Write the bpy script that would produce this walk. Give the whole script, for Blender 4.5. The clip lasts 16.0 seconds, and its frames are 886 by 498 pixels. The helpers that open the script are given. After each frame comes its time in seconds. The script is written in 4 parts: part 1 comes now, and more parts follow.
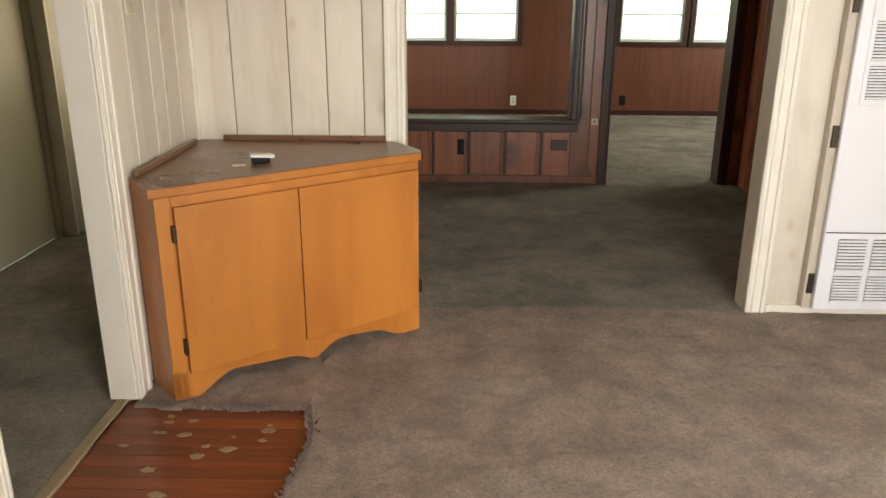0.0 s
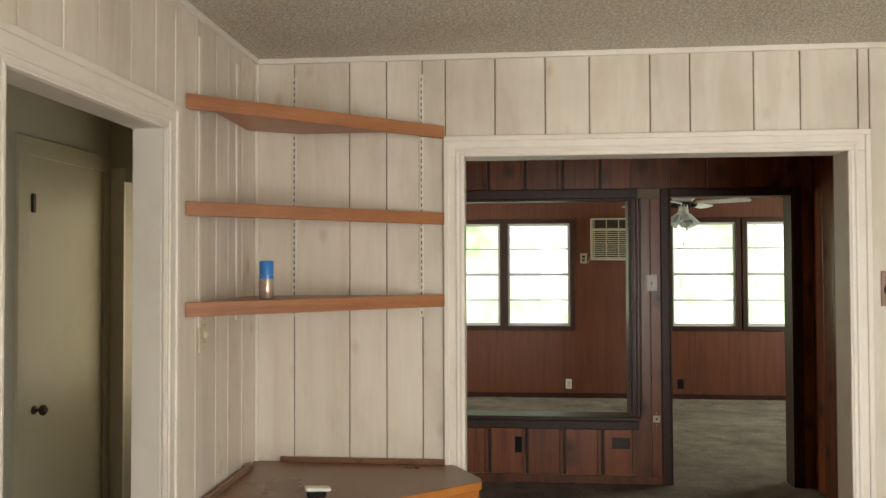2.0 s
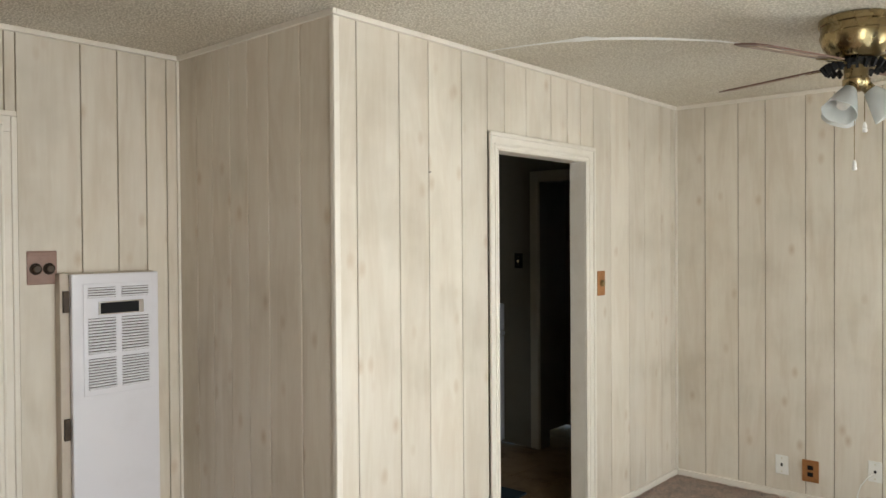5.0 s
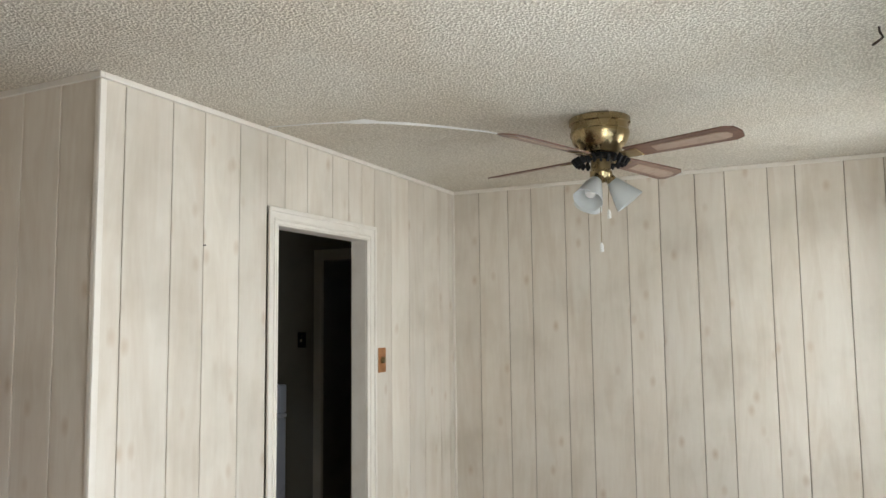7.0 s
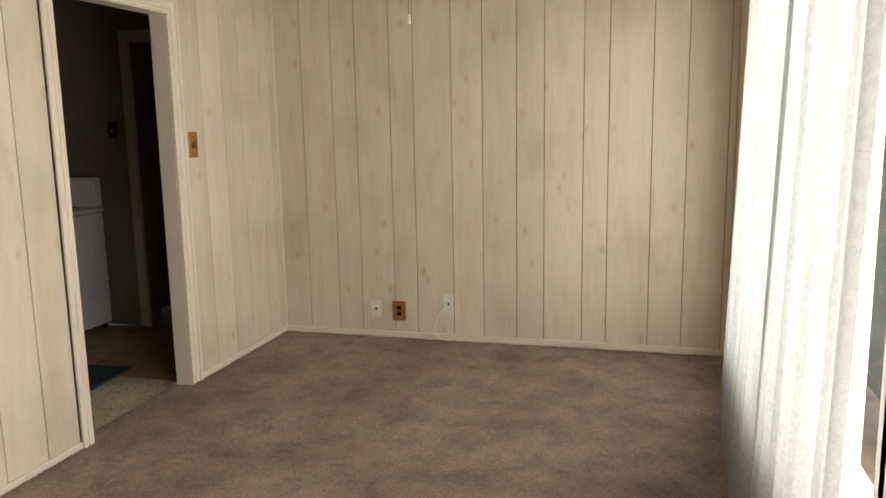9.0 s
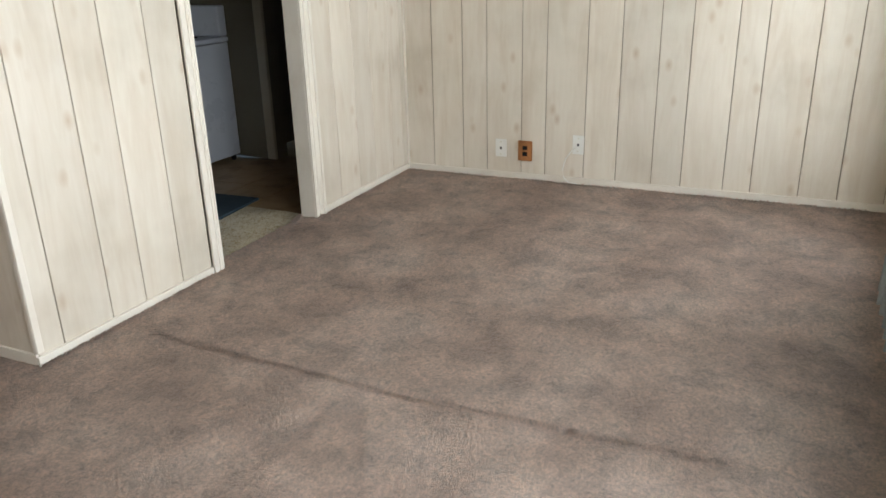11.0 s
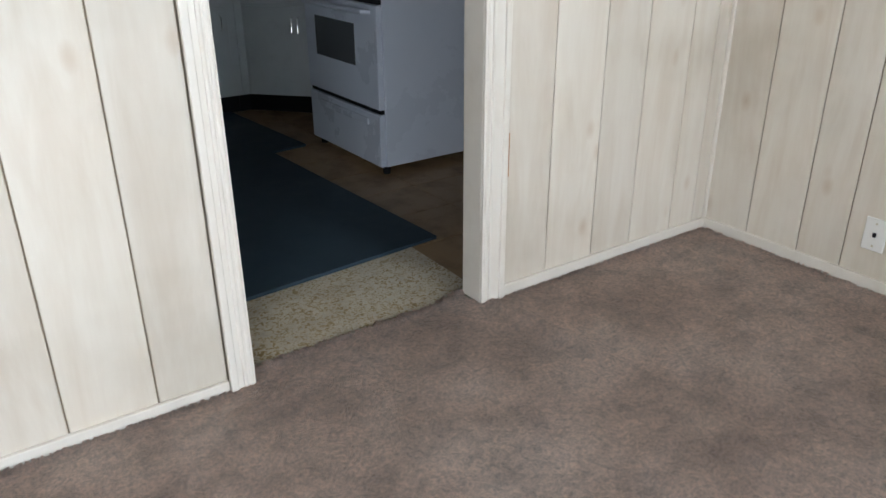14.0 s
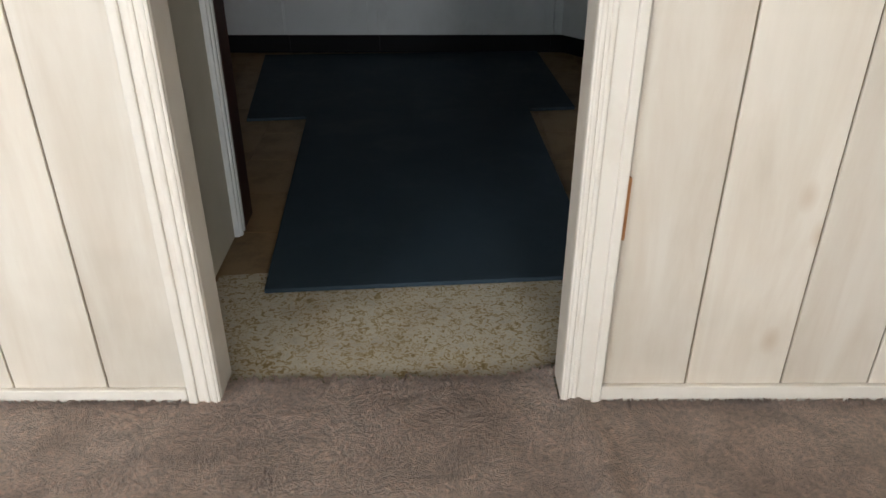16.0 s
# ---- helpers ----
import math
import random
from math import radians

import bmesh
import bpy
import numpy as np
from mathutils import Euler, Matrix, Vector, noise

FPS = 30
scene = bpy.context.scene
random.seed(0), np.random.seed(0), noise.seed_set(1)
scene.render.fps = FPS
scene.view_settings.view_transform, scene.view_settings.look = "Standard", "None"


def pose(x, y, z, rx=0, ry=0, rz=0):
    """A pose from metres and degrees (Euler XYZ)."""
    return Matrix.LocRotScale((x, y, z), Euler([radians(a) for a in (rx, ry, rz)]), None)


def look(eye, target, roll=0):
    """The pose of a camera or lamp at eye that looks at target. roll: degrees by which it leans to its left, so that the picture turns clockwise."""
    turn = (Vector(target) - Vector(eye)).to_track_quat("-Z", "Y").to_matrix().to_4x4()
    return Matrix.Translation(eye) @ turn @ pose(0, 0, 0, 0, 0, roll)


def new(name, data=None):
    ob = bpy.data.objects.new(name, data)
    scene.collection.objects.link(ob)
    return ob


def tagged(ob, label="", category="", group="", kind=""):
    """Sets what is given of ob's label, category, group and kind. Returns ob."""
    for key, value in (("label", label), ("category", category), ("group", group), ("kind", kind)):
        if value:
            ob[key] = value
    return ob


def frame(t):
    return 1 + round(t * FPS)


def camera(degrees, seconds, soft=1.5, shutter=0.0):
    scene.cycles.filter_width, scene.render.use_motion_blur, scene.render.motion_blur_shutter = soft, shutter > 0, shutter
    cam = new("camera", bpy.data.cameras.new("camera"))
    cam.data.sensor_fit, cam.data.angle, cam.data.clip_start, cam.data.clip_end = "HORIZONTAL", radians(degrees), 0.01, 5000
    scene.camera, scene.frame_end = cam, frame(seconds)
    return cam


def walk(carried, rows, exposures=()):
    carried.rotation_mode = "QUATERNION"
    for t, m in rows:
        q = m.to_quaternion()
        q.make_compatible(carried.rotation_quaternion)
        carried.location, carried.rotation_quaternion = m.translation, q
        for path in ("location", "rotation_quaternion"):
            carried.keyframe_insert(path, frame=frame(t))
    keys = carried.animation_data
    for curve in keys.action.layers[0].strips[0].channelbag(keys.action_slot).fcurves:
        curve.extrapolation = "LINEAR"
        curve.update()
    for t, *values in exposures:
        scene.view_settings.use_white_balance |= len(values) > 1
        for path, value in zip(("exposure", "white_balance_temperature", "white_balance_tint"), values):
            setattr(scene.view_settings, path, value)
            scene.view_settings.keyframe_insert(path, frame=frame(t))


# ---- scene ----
cam = camera(60.2, 16.0)
PATH = [
    (0, (0.231, 0.013, 1.334), (0.191, 1.912, 0.708), 0.3),
    (0.5, (0.225, 0.025, 1.382), (0.01, 1.955, 0.902), -0.8),
    (1, (0.218, 0.038, 1.446), (-0.007, 2.007, 1.182), -1.1),
    (1.5, (0.204, 0.076, 1.51), (0.006, 2.064, 1.419), -0.7),
    (2, (0.196, 0.081, 1.568), (0.018, 2.072, 1.612), -0.2),
    (2.5, (0.206, 0.061, 1.582), (0.133, 2.058, 1.666), 0.1),
    (3, (0.261, 0.052, 1.578), (0.454, 2.041, 1.656), -0.4),
    (3.5, (0.314, 0.032, 1.563), (0.874, 1.951, 1.625), -0.6),
    (4, (0.338, 0.008, 1.565), (1.255, 1.785, 1.6), -0.9),
    (4.5, (0.391, -0.034, 1.562), (1.651, 1.519, 1.565), -0.7),
    (5, (0.43, -0.092, 1.579), (1.931, 1.23, 1.553), -0.4),
    (5.2, (0.438, -0.098, 1.578), (2.019, 1.126, 1.552), -0.4),
    (7.5, (0.453, -0.15, 1.543), (2.265, 0.676, 1.729), -0.9),
    (8, (0.502, -0.168, 1.537), (2.354, 0.584, 1.617), -0.3),
    (8.5, (0.512, -0.322, 1.43), (2.417, 0.284, 1.35), -0.4),
    (9, (0.54, -0.333, 1.412), (2.444, 0.187, 1.089), -1.0),
    (9.2, (0.548, -0.347, 1.412), (2.431, 0.176, 0.986), -1.0),
    (11.3, (0.795, -0.193, 1.299), (2.448, 0.662, 0.566), -1.6),
    (11.5, (0.893, -0.155, 1.284), (2.508, 0.759, 0.539), -2.0),
    (12, (1.209, -0.075, 1.263), (2.762, 0.925, 0.497), -3.5),
    (12.5, (1.595, 0.022, 1.269), (3.063, 1.149, 0.511), -3.3),
    (13, (1.988, 0.113, 1.267), (3.306, 1.409, 0.503), -0.8),
    (13.5, (2.357, 0.244, 1.25), (3.593, 1.604, 0.462), -0.1),
    (14, (2.713, 0.32, 1.213), (3.756, 1.817, 0.393), -0.3),
    (14.5, (3.046, 0.402, 1.205), (3.832, 2.009, 0.312), 1.0),
    (15, (3.384, 0.566, 1.19), (3.924, 2.241, 0.24), 0.3),
    (15.5, (3.65, 0.62, 1.184), (3.876, 2.34, 0.188), 0.1),
    (16, (3.822, 0.715, 1.191), (3.828, 2.454, 0.202), 0.0),
]
EXPOSURES = [(0.0, 0.95, 7200, 10), (1.0, 0.65, 7100, 9), (2.0, 0.5, 7300, 10), (3.5, 0.25, 6800, 9), (5.0, 0.15, 6800, 8), (7.5, 0.05, 6300, 9), (8.5, -0.2, 6600, 8), (9.0, -0.25, 8200, 15),
             (9.2, -0.25, 8100, 15), (11.3, 0.4, 6200, 8), (12.0, 0.4, 5950, 8), (13.5, 0.35, 5850, 9), (14.5, 0.4, 6150, 11), (15.5, 0.5, 6400, 12), (16.0, 0.45, 6550, 12)]
walk(cam, [(t, look(eye, target, roll)) for t, eye, target, roll in PATH], EXPOSURES)

# ---- light ----
world = bpy.data.worlds.new("world")
scene.world = world
world.use_nodes = True
wn = world.node_tree
sky = wn.nodes.new("ShaderNodeTexSky")
sky.sky_type, sky.sun_disc = "NISHITA", False
sky.sun_elevation, sky.sun_rotation = radians(50), radians(140)
wn.links.new(sky.outputs[0], wn.nodes["Background"].inputs[0])
wn.nodes["Background"].inputs[1].default_value = 0.12


def area_lamp(name, x, y, z, w, h, yaw, watts, colour):
    """Daylight or added fill from an area lamp; yaw 0 shines towards +y."""
    d = bpy.data.lights.new(name, "AREA")
    d.shape, d.size, d.size_y, d.energy, d.color = "RECTANGLE", w, h, watts, colour
    ob = new(name, d)
    ob.matrix_world = pose(x, y, z, 90, 0, yaw)
    return ob


area_lamp("living_fill", 1.5, -0.95, 1.15, 1.15, 1.75, 0, 60, (0.95, 0.98, 1.0))
area_lamp("sheer_daylight", 3.12, -0.95, 1.2, 1.9, 1.5, 0, 100, (0.93, 0.98, 1.0))
area_lamp("front_fill", 4.38, -0.95, 1.22, 0.44, 1.5, 0, 20, (0.95, 0.98, 1.0))
area_lamp("den_fill_a", -2.66, 7.6, 1.45, 1.6, 1.2, -90, 38, (0.93, 1.0, 0.93))
area_lamp("den_fill_b", 4.66, 7.6, 1.45, 1.6, 1.2, 90, 38, (0.93, 1.0, 0.93))
area_lamp("kitchen_daylight", 3.4, 5.77, 1.5, 1.1, 0.8, 180, 24, (0.72, 0.87, 1.0))
area_lamp("hall_fill", -1.55, 4.75, 1.4, 0.6, 1.2, 180, 3.8, (1.0, 0.9, 0.66))


# ---- materials ----
def shader(name, base, rough=0.6, metal=0.0, spec=0.5):
    m = bpy.data.materials.new(name)
    m.use_nodes = True
    b = m.node_tree.nodes["Principled BSDF"]
    b.inputs["Base Color"].default_value = (*base, 1)
    b.inputs["Roughness"].default_value = rough
    b.inputs["Metallic"].default_value = metal
    b.inputs["Specular IOR Level"].default_value = spec
    return m, m.node_tree, b


def coords(nt, scale, shift=False):
    """Object coordinates in metres times scale; shift moves the pattern by each object's random number."""
    tc = nt.nodes.new("ShaderNodeTexCoord")
    mp = nt.nodes.new("ShaderNodeMapping")
    mp.inputs["Scale"].default_value = scale
    nt.links.new(tc.outputs["Object"], mp.inputs["Vector"])
    if shift:
        oi = nt.nodes.new("ShaderNodeObjectInfo")
        mul = nt.nodes.new("ShaderNodeMath")
        mul.operation = "MULTIPLY"
        mul.inputs[1].default_value = 37.0
        nt.links.new(oi.outputs["Random"], mul.inputs[0])
        nt.links.new(mul.outputs[0], mp.inputs["Location"])
    return mp.outputs["Vector"]


def noise_tex(nt, vec, scale, detail=4, rough=0.55, distort=0.0):
    n = nt.nodes.new("ShaderNodeTexNoise")
    n.inputs["Scale"].default_value = scale
    n.inputs["Detail"].default_value = detail
    n.inputs["Roughness"].default_value = rough
    n.inputs["Distortion"].default_value = distort
    nt.links.new(vec, n.inputs["Vector"])
    return n.outputs["Fac"]


def ramp(nt, fac, stops):
    r = nt.nodes.new("ShaderNodeValToRGB")
    e = r.color_ramp.elements
    while len(e) < len(stops):
        e.new(0.5)
    for el, (p, c) in zip(e, stops):
        el.position = p
        el.color = (*c, 1) if len(c) == 3 else c
    nt.links.new(fac, r.inputs["Fac"])
    return r.outputs["Color"]


def blend(nt, fac, a, b, mode="MIX"):
    m = nt.nodes.new("ShaderNodeMix")
    m.data_type, m.blend_type = "RGBA", mode
    for sock, v in ((m.inputs["Factor"], fac), (m.inputs["A"], a), (m.inputs["B"], b)):
        if isinstance(v, (int, float)):
            sock.default_value = v
        elif isinstance(v, tuple):
            sock.default_value = (*v, 1)
        else:
            nt.links.new(v, sock)
    return m.outputs["Result"]


def bumped(nt, b, fac, strength, dist):
    n = nt.nodes.new("ShaderNodeBump")
    n.inputs["Strength"].default_value = strength
    n.inputs["Distance"].default_value = dist
    nt.links.new(fac, n.inputs["Height"])
    nt.links.new(n.outputs["Normal"], b.inputs["Normal"])


def wood(name, light, dark, knot, rough=0.55, grain=(26, 26, 1.1), knots=(7, 7, 3.2), knot_size=0.1, tone=0.25, bump=0.15, coat=0.0):
    m, nt, b = shader(name, light, rough)
    v = coords(nt, grain, True)
    g = noise_tex(nt, v, 1.0, 6, 0.6, 0.8)
    col = ramp(nt, g, [(0.36, dark), (0.58, light)])
    fine = noise_tex(nt, coords(nt, (grain[0] * 6, grain[1] * 6, grain[2] * 4), True), 1.0, 3)
    col = blend(nt, 0.22, col, ramp(nt, fine, [(0.35, dark), (0.65, light)]))
    if knot_size:
        vo = nt.nodes.new("ShaderNodeTexVoronoi")
        vo.inputs["Scale"].default_value = 1.0
        nt.links.new(coords(nt, knots, True), vo.inputs["Vector"])
        k = ramp(nt, vo.outputs["Distance"], [(0.0, (1, 1, 1)), (knot_size * 0.5, (0.7, 0.7, 0.7)), (knot_size * 2.2, (0, 0, 0))])
        col = blend(nt, k, col, knot)
    smudge = noise_tex(nt, coords(nt, (1, 1, 1)), 1.7, 4, 0.6)
    col = blend(nt, 1.0, col, ramp(nt, smudge, [(0.3, (0.86, 0.85, 0.83)), (0.5, (1, 1, 1)), (0.7, (1.05, 1.05, 1.06))]), "MULTIPLY")
    oi = nt.nodes.new("ShaderNodeObjectInfo")
    t = ramp(nt, oi.outputs["Random"], [(0, (1 - tone,) * 3), (1, (1 + tone * 0.2,) * 3)])
    col = blend(nt, 1.0, col, t, "MULTIPLY")
    nt.links.new(col, b.inputs["Base Color"])
    b.inputs["Coat Weight"].default_value = coat
    b.inputs["Coat Roughness"].default_value = 0.25
    bumped(nt, b, g, bump, 0.004)
    return m


def worn(name, base, dirt, rough=0.5, scale=3.0, amount=0.5, bump=0.1, metal=0.0):
    """Paint or plastic with broad stains and fine speckle."""
    m, nt, b = shader(name, base, rough, metal)
    v = coords(nt, (1, 1, 1), True)
    s = noise_tex(nt, v, scale, 6, 0.65)
    col = blend(nt, ramp(nt, s, [(0.48, (0, 0, 0)), (0.8, (amount,) * 3)]), base, dirt)
    f = noise_tex(nt, v, scale * 40, 2)
    nt.links.new(col, b.inputs["Base Color"])
    nt.links.new(ramp(nt, s, [(0.3, (rough * 0.8,) * 3), (0.8, (min(1, rough * 1.25),) * 3)]), b.inputs["Roughness"])
    bumped(nt, b, f, bump, 0.001)
    return m


def carpet(name, low, mid, high):
    m, nt, b = shader(name, mid, 0.95, 0, 0.1)
    v = coords(nt, (1, 1, 1))
    big = noise_tex(nt, v, 2.3, 5, 0.6, 0.2)
    pile = noise_tex(nt, v, 95, 5, 0.8)
    tuft = noise_tex(nt, v, 30, 5, 0.75, 1.5)
    col = ramp(nt, big, [(0.3, low), (0.5, mid), (0.68, high)])
    col = blend(nt, 0.55, col, ramp(nt, pile, [(0.36, (0.55,) * 3), (0.6, (1.22,) * 3)]), "MULTIPLY")
    col = blend(nt, 0.75, col, ramp(nt, tuft, [(0.3, (0.58,) * 3), (0.58, (1.15,) * 3)]), "MULTIPLY")
    wear = noise_tex(nt, v, 5.5, 6, 0.6, 0.3)
    col = blend(nt, 0.68, col, ramp(nt, wear, [(0.34, (0.62,) * 3), (0.5, (1.0,) * 3), (0.66, (1.2,) * 3)]), "MULTIPLY")
    nt.links.new(col, b.inputs["Base Color"])
    b.inputs["Sheen Weight"].default_value = 0.25
    b.inputs["Sheen Roughness"].default_value = 0.5
    add = nt.nodes.new("ShaderNodeMath")
    nt.links.new(pile, add.inputs[0])
    nt.links.new(tuft, add.inputs[1])
    bumped(nt, b, add.outputs[0], 1.0, 0.065)
    return m


PANEL = wood("whitewashed_pine", (0.76, 0.70, 0.605), (0.675, 0.595, 0.49), (0.575, 0.455, 0.335), 0.5, (9, 9, 1.3), knots=(7.5, 7.5, 4.2), knot_size=0.085, tone=0.09, bump=0.08)
GROOVE, _, _ = shader("panel_groove", (0.32, 0.26, 0.185), 0.9)
TRIM = worn("cream_trim_paint", (0.78, 0.73, 0.65), (0.55, 0.46, 0.35), 0.45, 5, 0.4)
WHITE = worn("white_enamel", (0.80, 0.79, 0.84), (0.66, 0.64, 0.66), 0.35, 4, 0.3, 0.03)
APPLIANCE = worn("stove_enamel", (0.62, 0.66, 0.74), (0.52, 0.56, 0.63), 0.3, 2, 0.3, 0.03)
CARPET = carpet("taupe_carpet", (0.52, 0.37, 0.29), (0.70, 0.515, 0.41), (0.82, 0.64, 0.53))
CARPET_GREY = carpet("grey_brown_carpet", (0.33, 0.275, 0.21), (0.52, 0.445, 0.355), (0.66, 0.58, 0.475))
PINE = wood("dark_knotty_pine", (0.34, 0.10, 0.036), (0.19, 0.05, 0.018), (0.02, 0.007, 0.004), 0.38, (16, 16, 0.9), (5, 5, 4), 0.16, 0.45, 0.1, 0.35)
PINE_TRIM = wood("dark_stained_trim", (0.055, 0.015, 0.008), (0.03, 0.009, 0.005), (0.02, 0.01, 0.005), 0.45, knot_size=0, tone=0.2, coat=0.0)
DEN_PANEL = wood("red_brown_panelling", (0.20, 0.068, 0.036), (0.14, 0.046, 0.025), (0.1, 0.03, 0.02), 0.45, knot_size=0.0, tone=0.1)
MAPLE = wood("orange_maple_plywood", (0.58, 0.215, 0.04), (0.45, 0.15, 0.028), (0.3, 0.1, 0.03), 0.35, (3.5, 3.5, 0.8), knot_size=0, tone=0.06, bump=0.04, coat=0.3)
SHELF_WOOD = wood("reddish_shelf_wood", (0.42, 0.17, 0.07), (0.3, 0.11, 0.045), (0.2, 0.07, 0.03), 0.4, (2, 2, 30), knot_size=0, tone=0.08, coat=0.2)
CABTOP = worn("brown_laminate_top", (0.20, 0.105, 0.06), (0.32, 0.19, 0.12), 0.3, 3, 0.6)
BRASS = worn("antique_brass", (0.36, 0.28, 0.15), (0.2, 0.14, 0.06), 0.28, 9, 0.7, 0.05, 1.0)
BLADE = wood("fan_blade_walnut", (0.20, 0.11, 0.075), (0.13, 0.065, 0.045), (0.1, 0.05, 0.03), 0.4, (30, 3, 30), knot_size=0, tone=0.1)
CANE = worn("cane_inlay", (0.40, 0.30, 0.23), (0.28, 0.2, 0.15), 0.6, 30, 0.7)
COPPER = worn("copper_plate", (0.50, 0.24, 0.10), (0.25, 0.11, 0.05), 0.35, 30, 0.6, 0.1, 0.6)
BROWN_PLATE = worn("brown_control_plate", (0.30, 0.18, 0.14), (0.2, 0.11, 0.08), 0.45, 20, 0.6)
BLACK, _, _ = shader("black_plastic", (0.010, 0.010, 0.011), 0.6, 0, 0.2)
DARK_METAL = worn("dark_hinge_metal", (0.06, 0.045, 0.035), (0.15, 0.1, 0.06), 0.45, 30, 0.5, 0.1, 0.7)
PLASTIC = worn("white_plastic_plate", (0.82, 0.81, 0.77), (0.6, 0.57, 0.5), 0.4, 20, 0.3)
IVORY = worn("ivory_plastic", (0.62, 0.56, 0.42), (0.4, 0.35, 0.25), 0.45, 20, 0.5)
MAT = worn("blue_foam_mat", (0.020, 0.040, 0.058), (0.04, 0.066, 0.085), 0.8, 3, 0.45, 0.25)
CABINET = worn("white_cabinet_paint", (0.74, 0.77, 0.78), (0.5, 0.52, 0.52), 0.45, 3, 0.5)
KITCHEN_WALL = worn("shaded_kitchen_paint", (0.2, 0.185, 0.14), (0.13, 0.12, 0.09), 0.6, 2, 0.5)
PLASTER = worn("dim_cream_paint", (0.56, 0.53, 0.44), (0.42, 0.39, 0.31), 0.6, 2, 0.5)
HALL_DOOR = worn("olive_cream_door_paint", (0.50, 0.46, 0.34), (0.38, 0.34, 0.24), 0.4, 2, 0.6)
REDWOOD = wood("bare_red_floorboard", (0.27, 0.07, 0.025), (0.16, 0.038, 0.014), (0.5, 0.42, 0.28), 0.4, (1.4, 24, 24), knot_size=0, tone=0.35, coat=0.15)
GLUE = worn("glue_residue", (0.34, 0.26, 0.16), (0.3, 0.2, 0.1), 0.8, 30, 0.6, 0.6)
BRIGHT, _, _ = shader("polished_chrome", (0.8, 0.8, 0.8), 0.15, 1.0)
DARK_GLASS, _, _ = shader("oven_glass", (0.05, 0.055, 0.06), 0.15)
BLUE_CAP, _, _ = shader("blue_plastic_cap", (0.03, 0.22, 0.62), 0.35)


def popcorn():
    m, nt, b = shader("popcorn_ceiling", (0.78, 0.73, 0.63), 0.95, 0, 0.1)
    v = coords(nt, (1, 1, 1))
    vo = nt.nodes.new("ShaderNodeTexVoronoi")
    vo.inputs["Scale"].default_value = 115
    vo.feature = "SMOOTH_F1"
    nt.links.new(v, vo.inputs["Vector"])
    n = noise_tex(nt, v, 95, 3, 0.6)
    add = nt.nodes.new("ShaderNodeMath")
    add.operation = "SUBTRACT"
    nt.links.new(n, add.inputs[0])
    nt.links.new(vo.outputs["Distance"], add.inputs[1])
    st = noise_tex(nt, v, 1.3, 4)
    col = ramp(nt, st, [(0.35, (0.76, 0.70, 0.59)), (0.65, (0.84, 0.80, 0.71))])
    pit_shade = ramp(nt, add.outputs[0], [(0.0, (0.74, 0.72, 0.69)), (0.22, (1, 1, 1))])
    col = blend(nt, 1.0, col, pit_shade, "MULTIPLY")
    nt.links.new(col, b.inputs["Base Color"])
    bumped(nt, b, add.outputs[0], 0.8, 0.012)
    return m


POPCORN = popcorn()


def speckle():
    m, nt, b = shader("speckled_linoleum", (0.6, 0.54, 0.42), 0.45)
    v = coords(nt, (1, 1, 1))
    a = noise_tex(nt, v, 55, 3, 0.7, 1.5)
    col = ramp(nt, a, [(0.36, (0.27, 0.19, 0.07)), (0.44, (0.46, 0.36, 0.2)), (0.52, (0.66, 0.61, 0.5)), (0.7, (0.5, 0.47, 0.4))])
    dirt = noise_tex(nt, v, 5, 5)
    col = blend(nt, ramp(nt, dirt, [(0.5, (0, 0, 0)), (0.8, (0.6,) * 3)]), col, (0.25, 0.18, 0.1))
    nt.links.new(col, b.inputs["Base Color"])
    return m


LINO = speckle()
BROWN_LINO = worn("brown_tile_linoleum", (0.30, 0.195, 0.095), (0.08, 0.05, 0.03), 0.45, 6, 0.9, 0.1)


def glass():
    m = bpy.data.materials.new("window_glass")
    m.use_nodes = True
    nt = m.node_tree
    nt.nodes.remove(nt.nodes["Principled BSDF"])
    t, g, mx = nt.nodes.new("ShaderNodeBsdfTransparent"), nt.nodes.new("ShaderNodeBsdfGlossy"), nt.nodes.new("ShaderNodeMixShader")
    g.inputs["Roughness"].default_value = 0.02
    mx.inputs[0].default_value = 0.05
    nt.links.new(t.outputs[0], mx.inputs[1])
    nt.links.new(g.outputs[0], mx.inputs[2])
    nt.links.new(mx.outputs[0], nt.nodes["Material Output"].inputs[0])
    return m


GLASS = glass()


def sheer():
    """Lace: threads that scatter light, with a patterned openness."""
    m = bpy.data.materials.new("white_lace_sheer")
    m.use_nodes = True
    nt = m.node_tree
    nt.nodes.remove(nt.nodes["Principled BSDF"])
    t, d, tr = nt.nodes.new("ShaderNodeBsdfTransparent"), nt.nodes.new("ShaderNodeBsdfDiffuse"), nt.nodes.new("ShaderNodeBsdfTranslucent")
    for s in (d, tr):
        s.inputs["Color"].default_value = (0.45, 0.485, 0.505, 1)
    m1, m2 = nt.nodes.new("ShaderNodeMixShader"), nt.nodes.new("ShaderNodeMixShader")
    m1.inputs[0].default_value = 0.34
    v = coords(nt, (1, 1, 1))
    lace = noise_tex(nt, v, 26, 5, 0.7, 2.0)
    nt.links.new(ramp(nt, lace, [(0.4, (0.84,) * 3), (0.58, (0.985,) * 3)]), m2.inputs[0])
    nt.links.new(d.outputs[0], m1.inputs[1])
    nt.links.new(tr.outputs[0], m1.inputs[2])
    nt.links.new(t.outputs[0], m2.inputs[1])
    nt.links.new(m1.outputs[0], m2.inputs[2])
    nt.links.new(m2.outputs[0], nt.nodes["Material Output"].inputs[0])
    return m


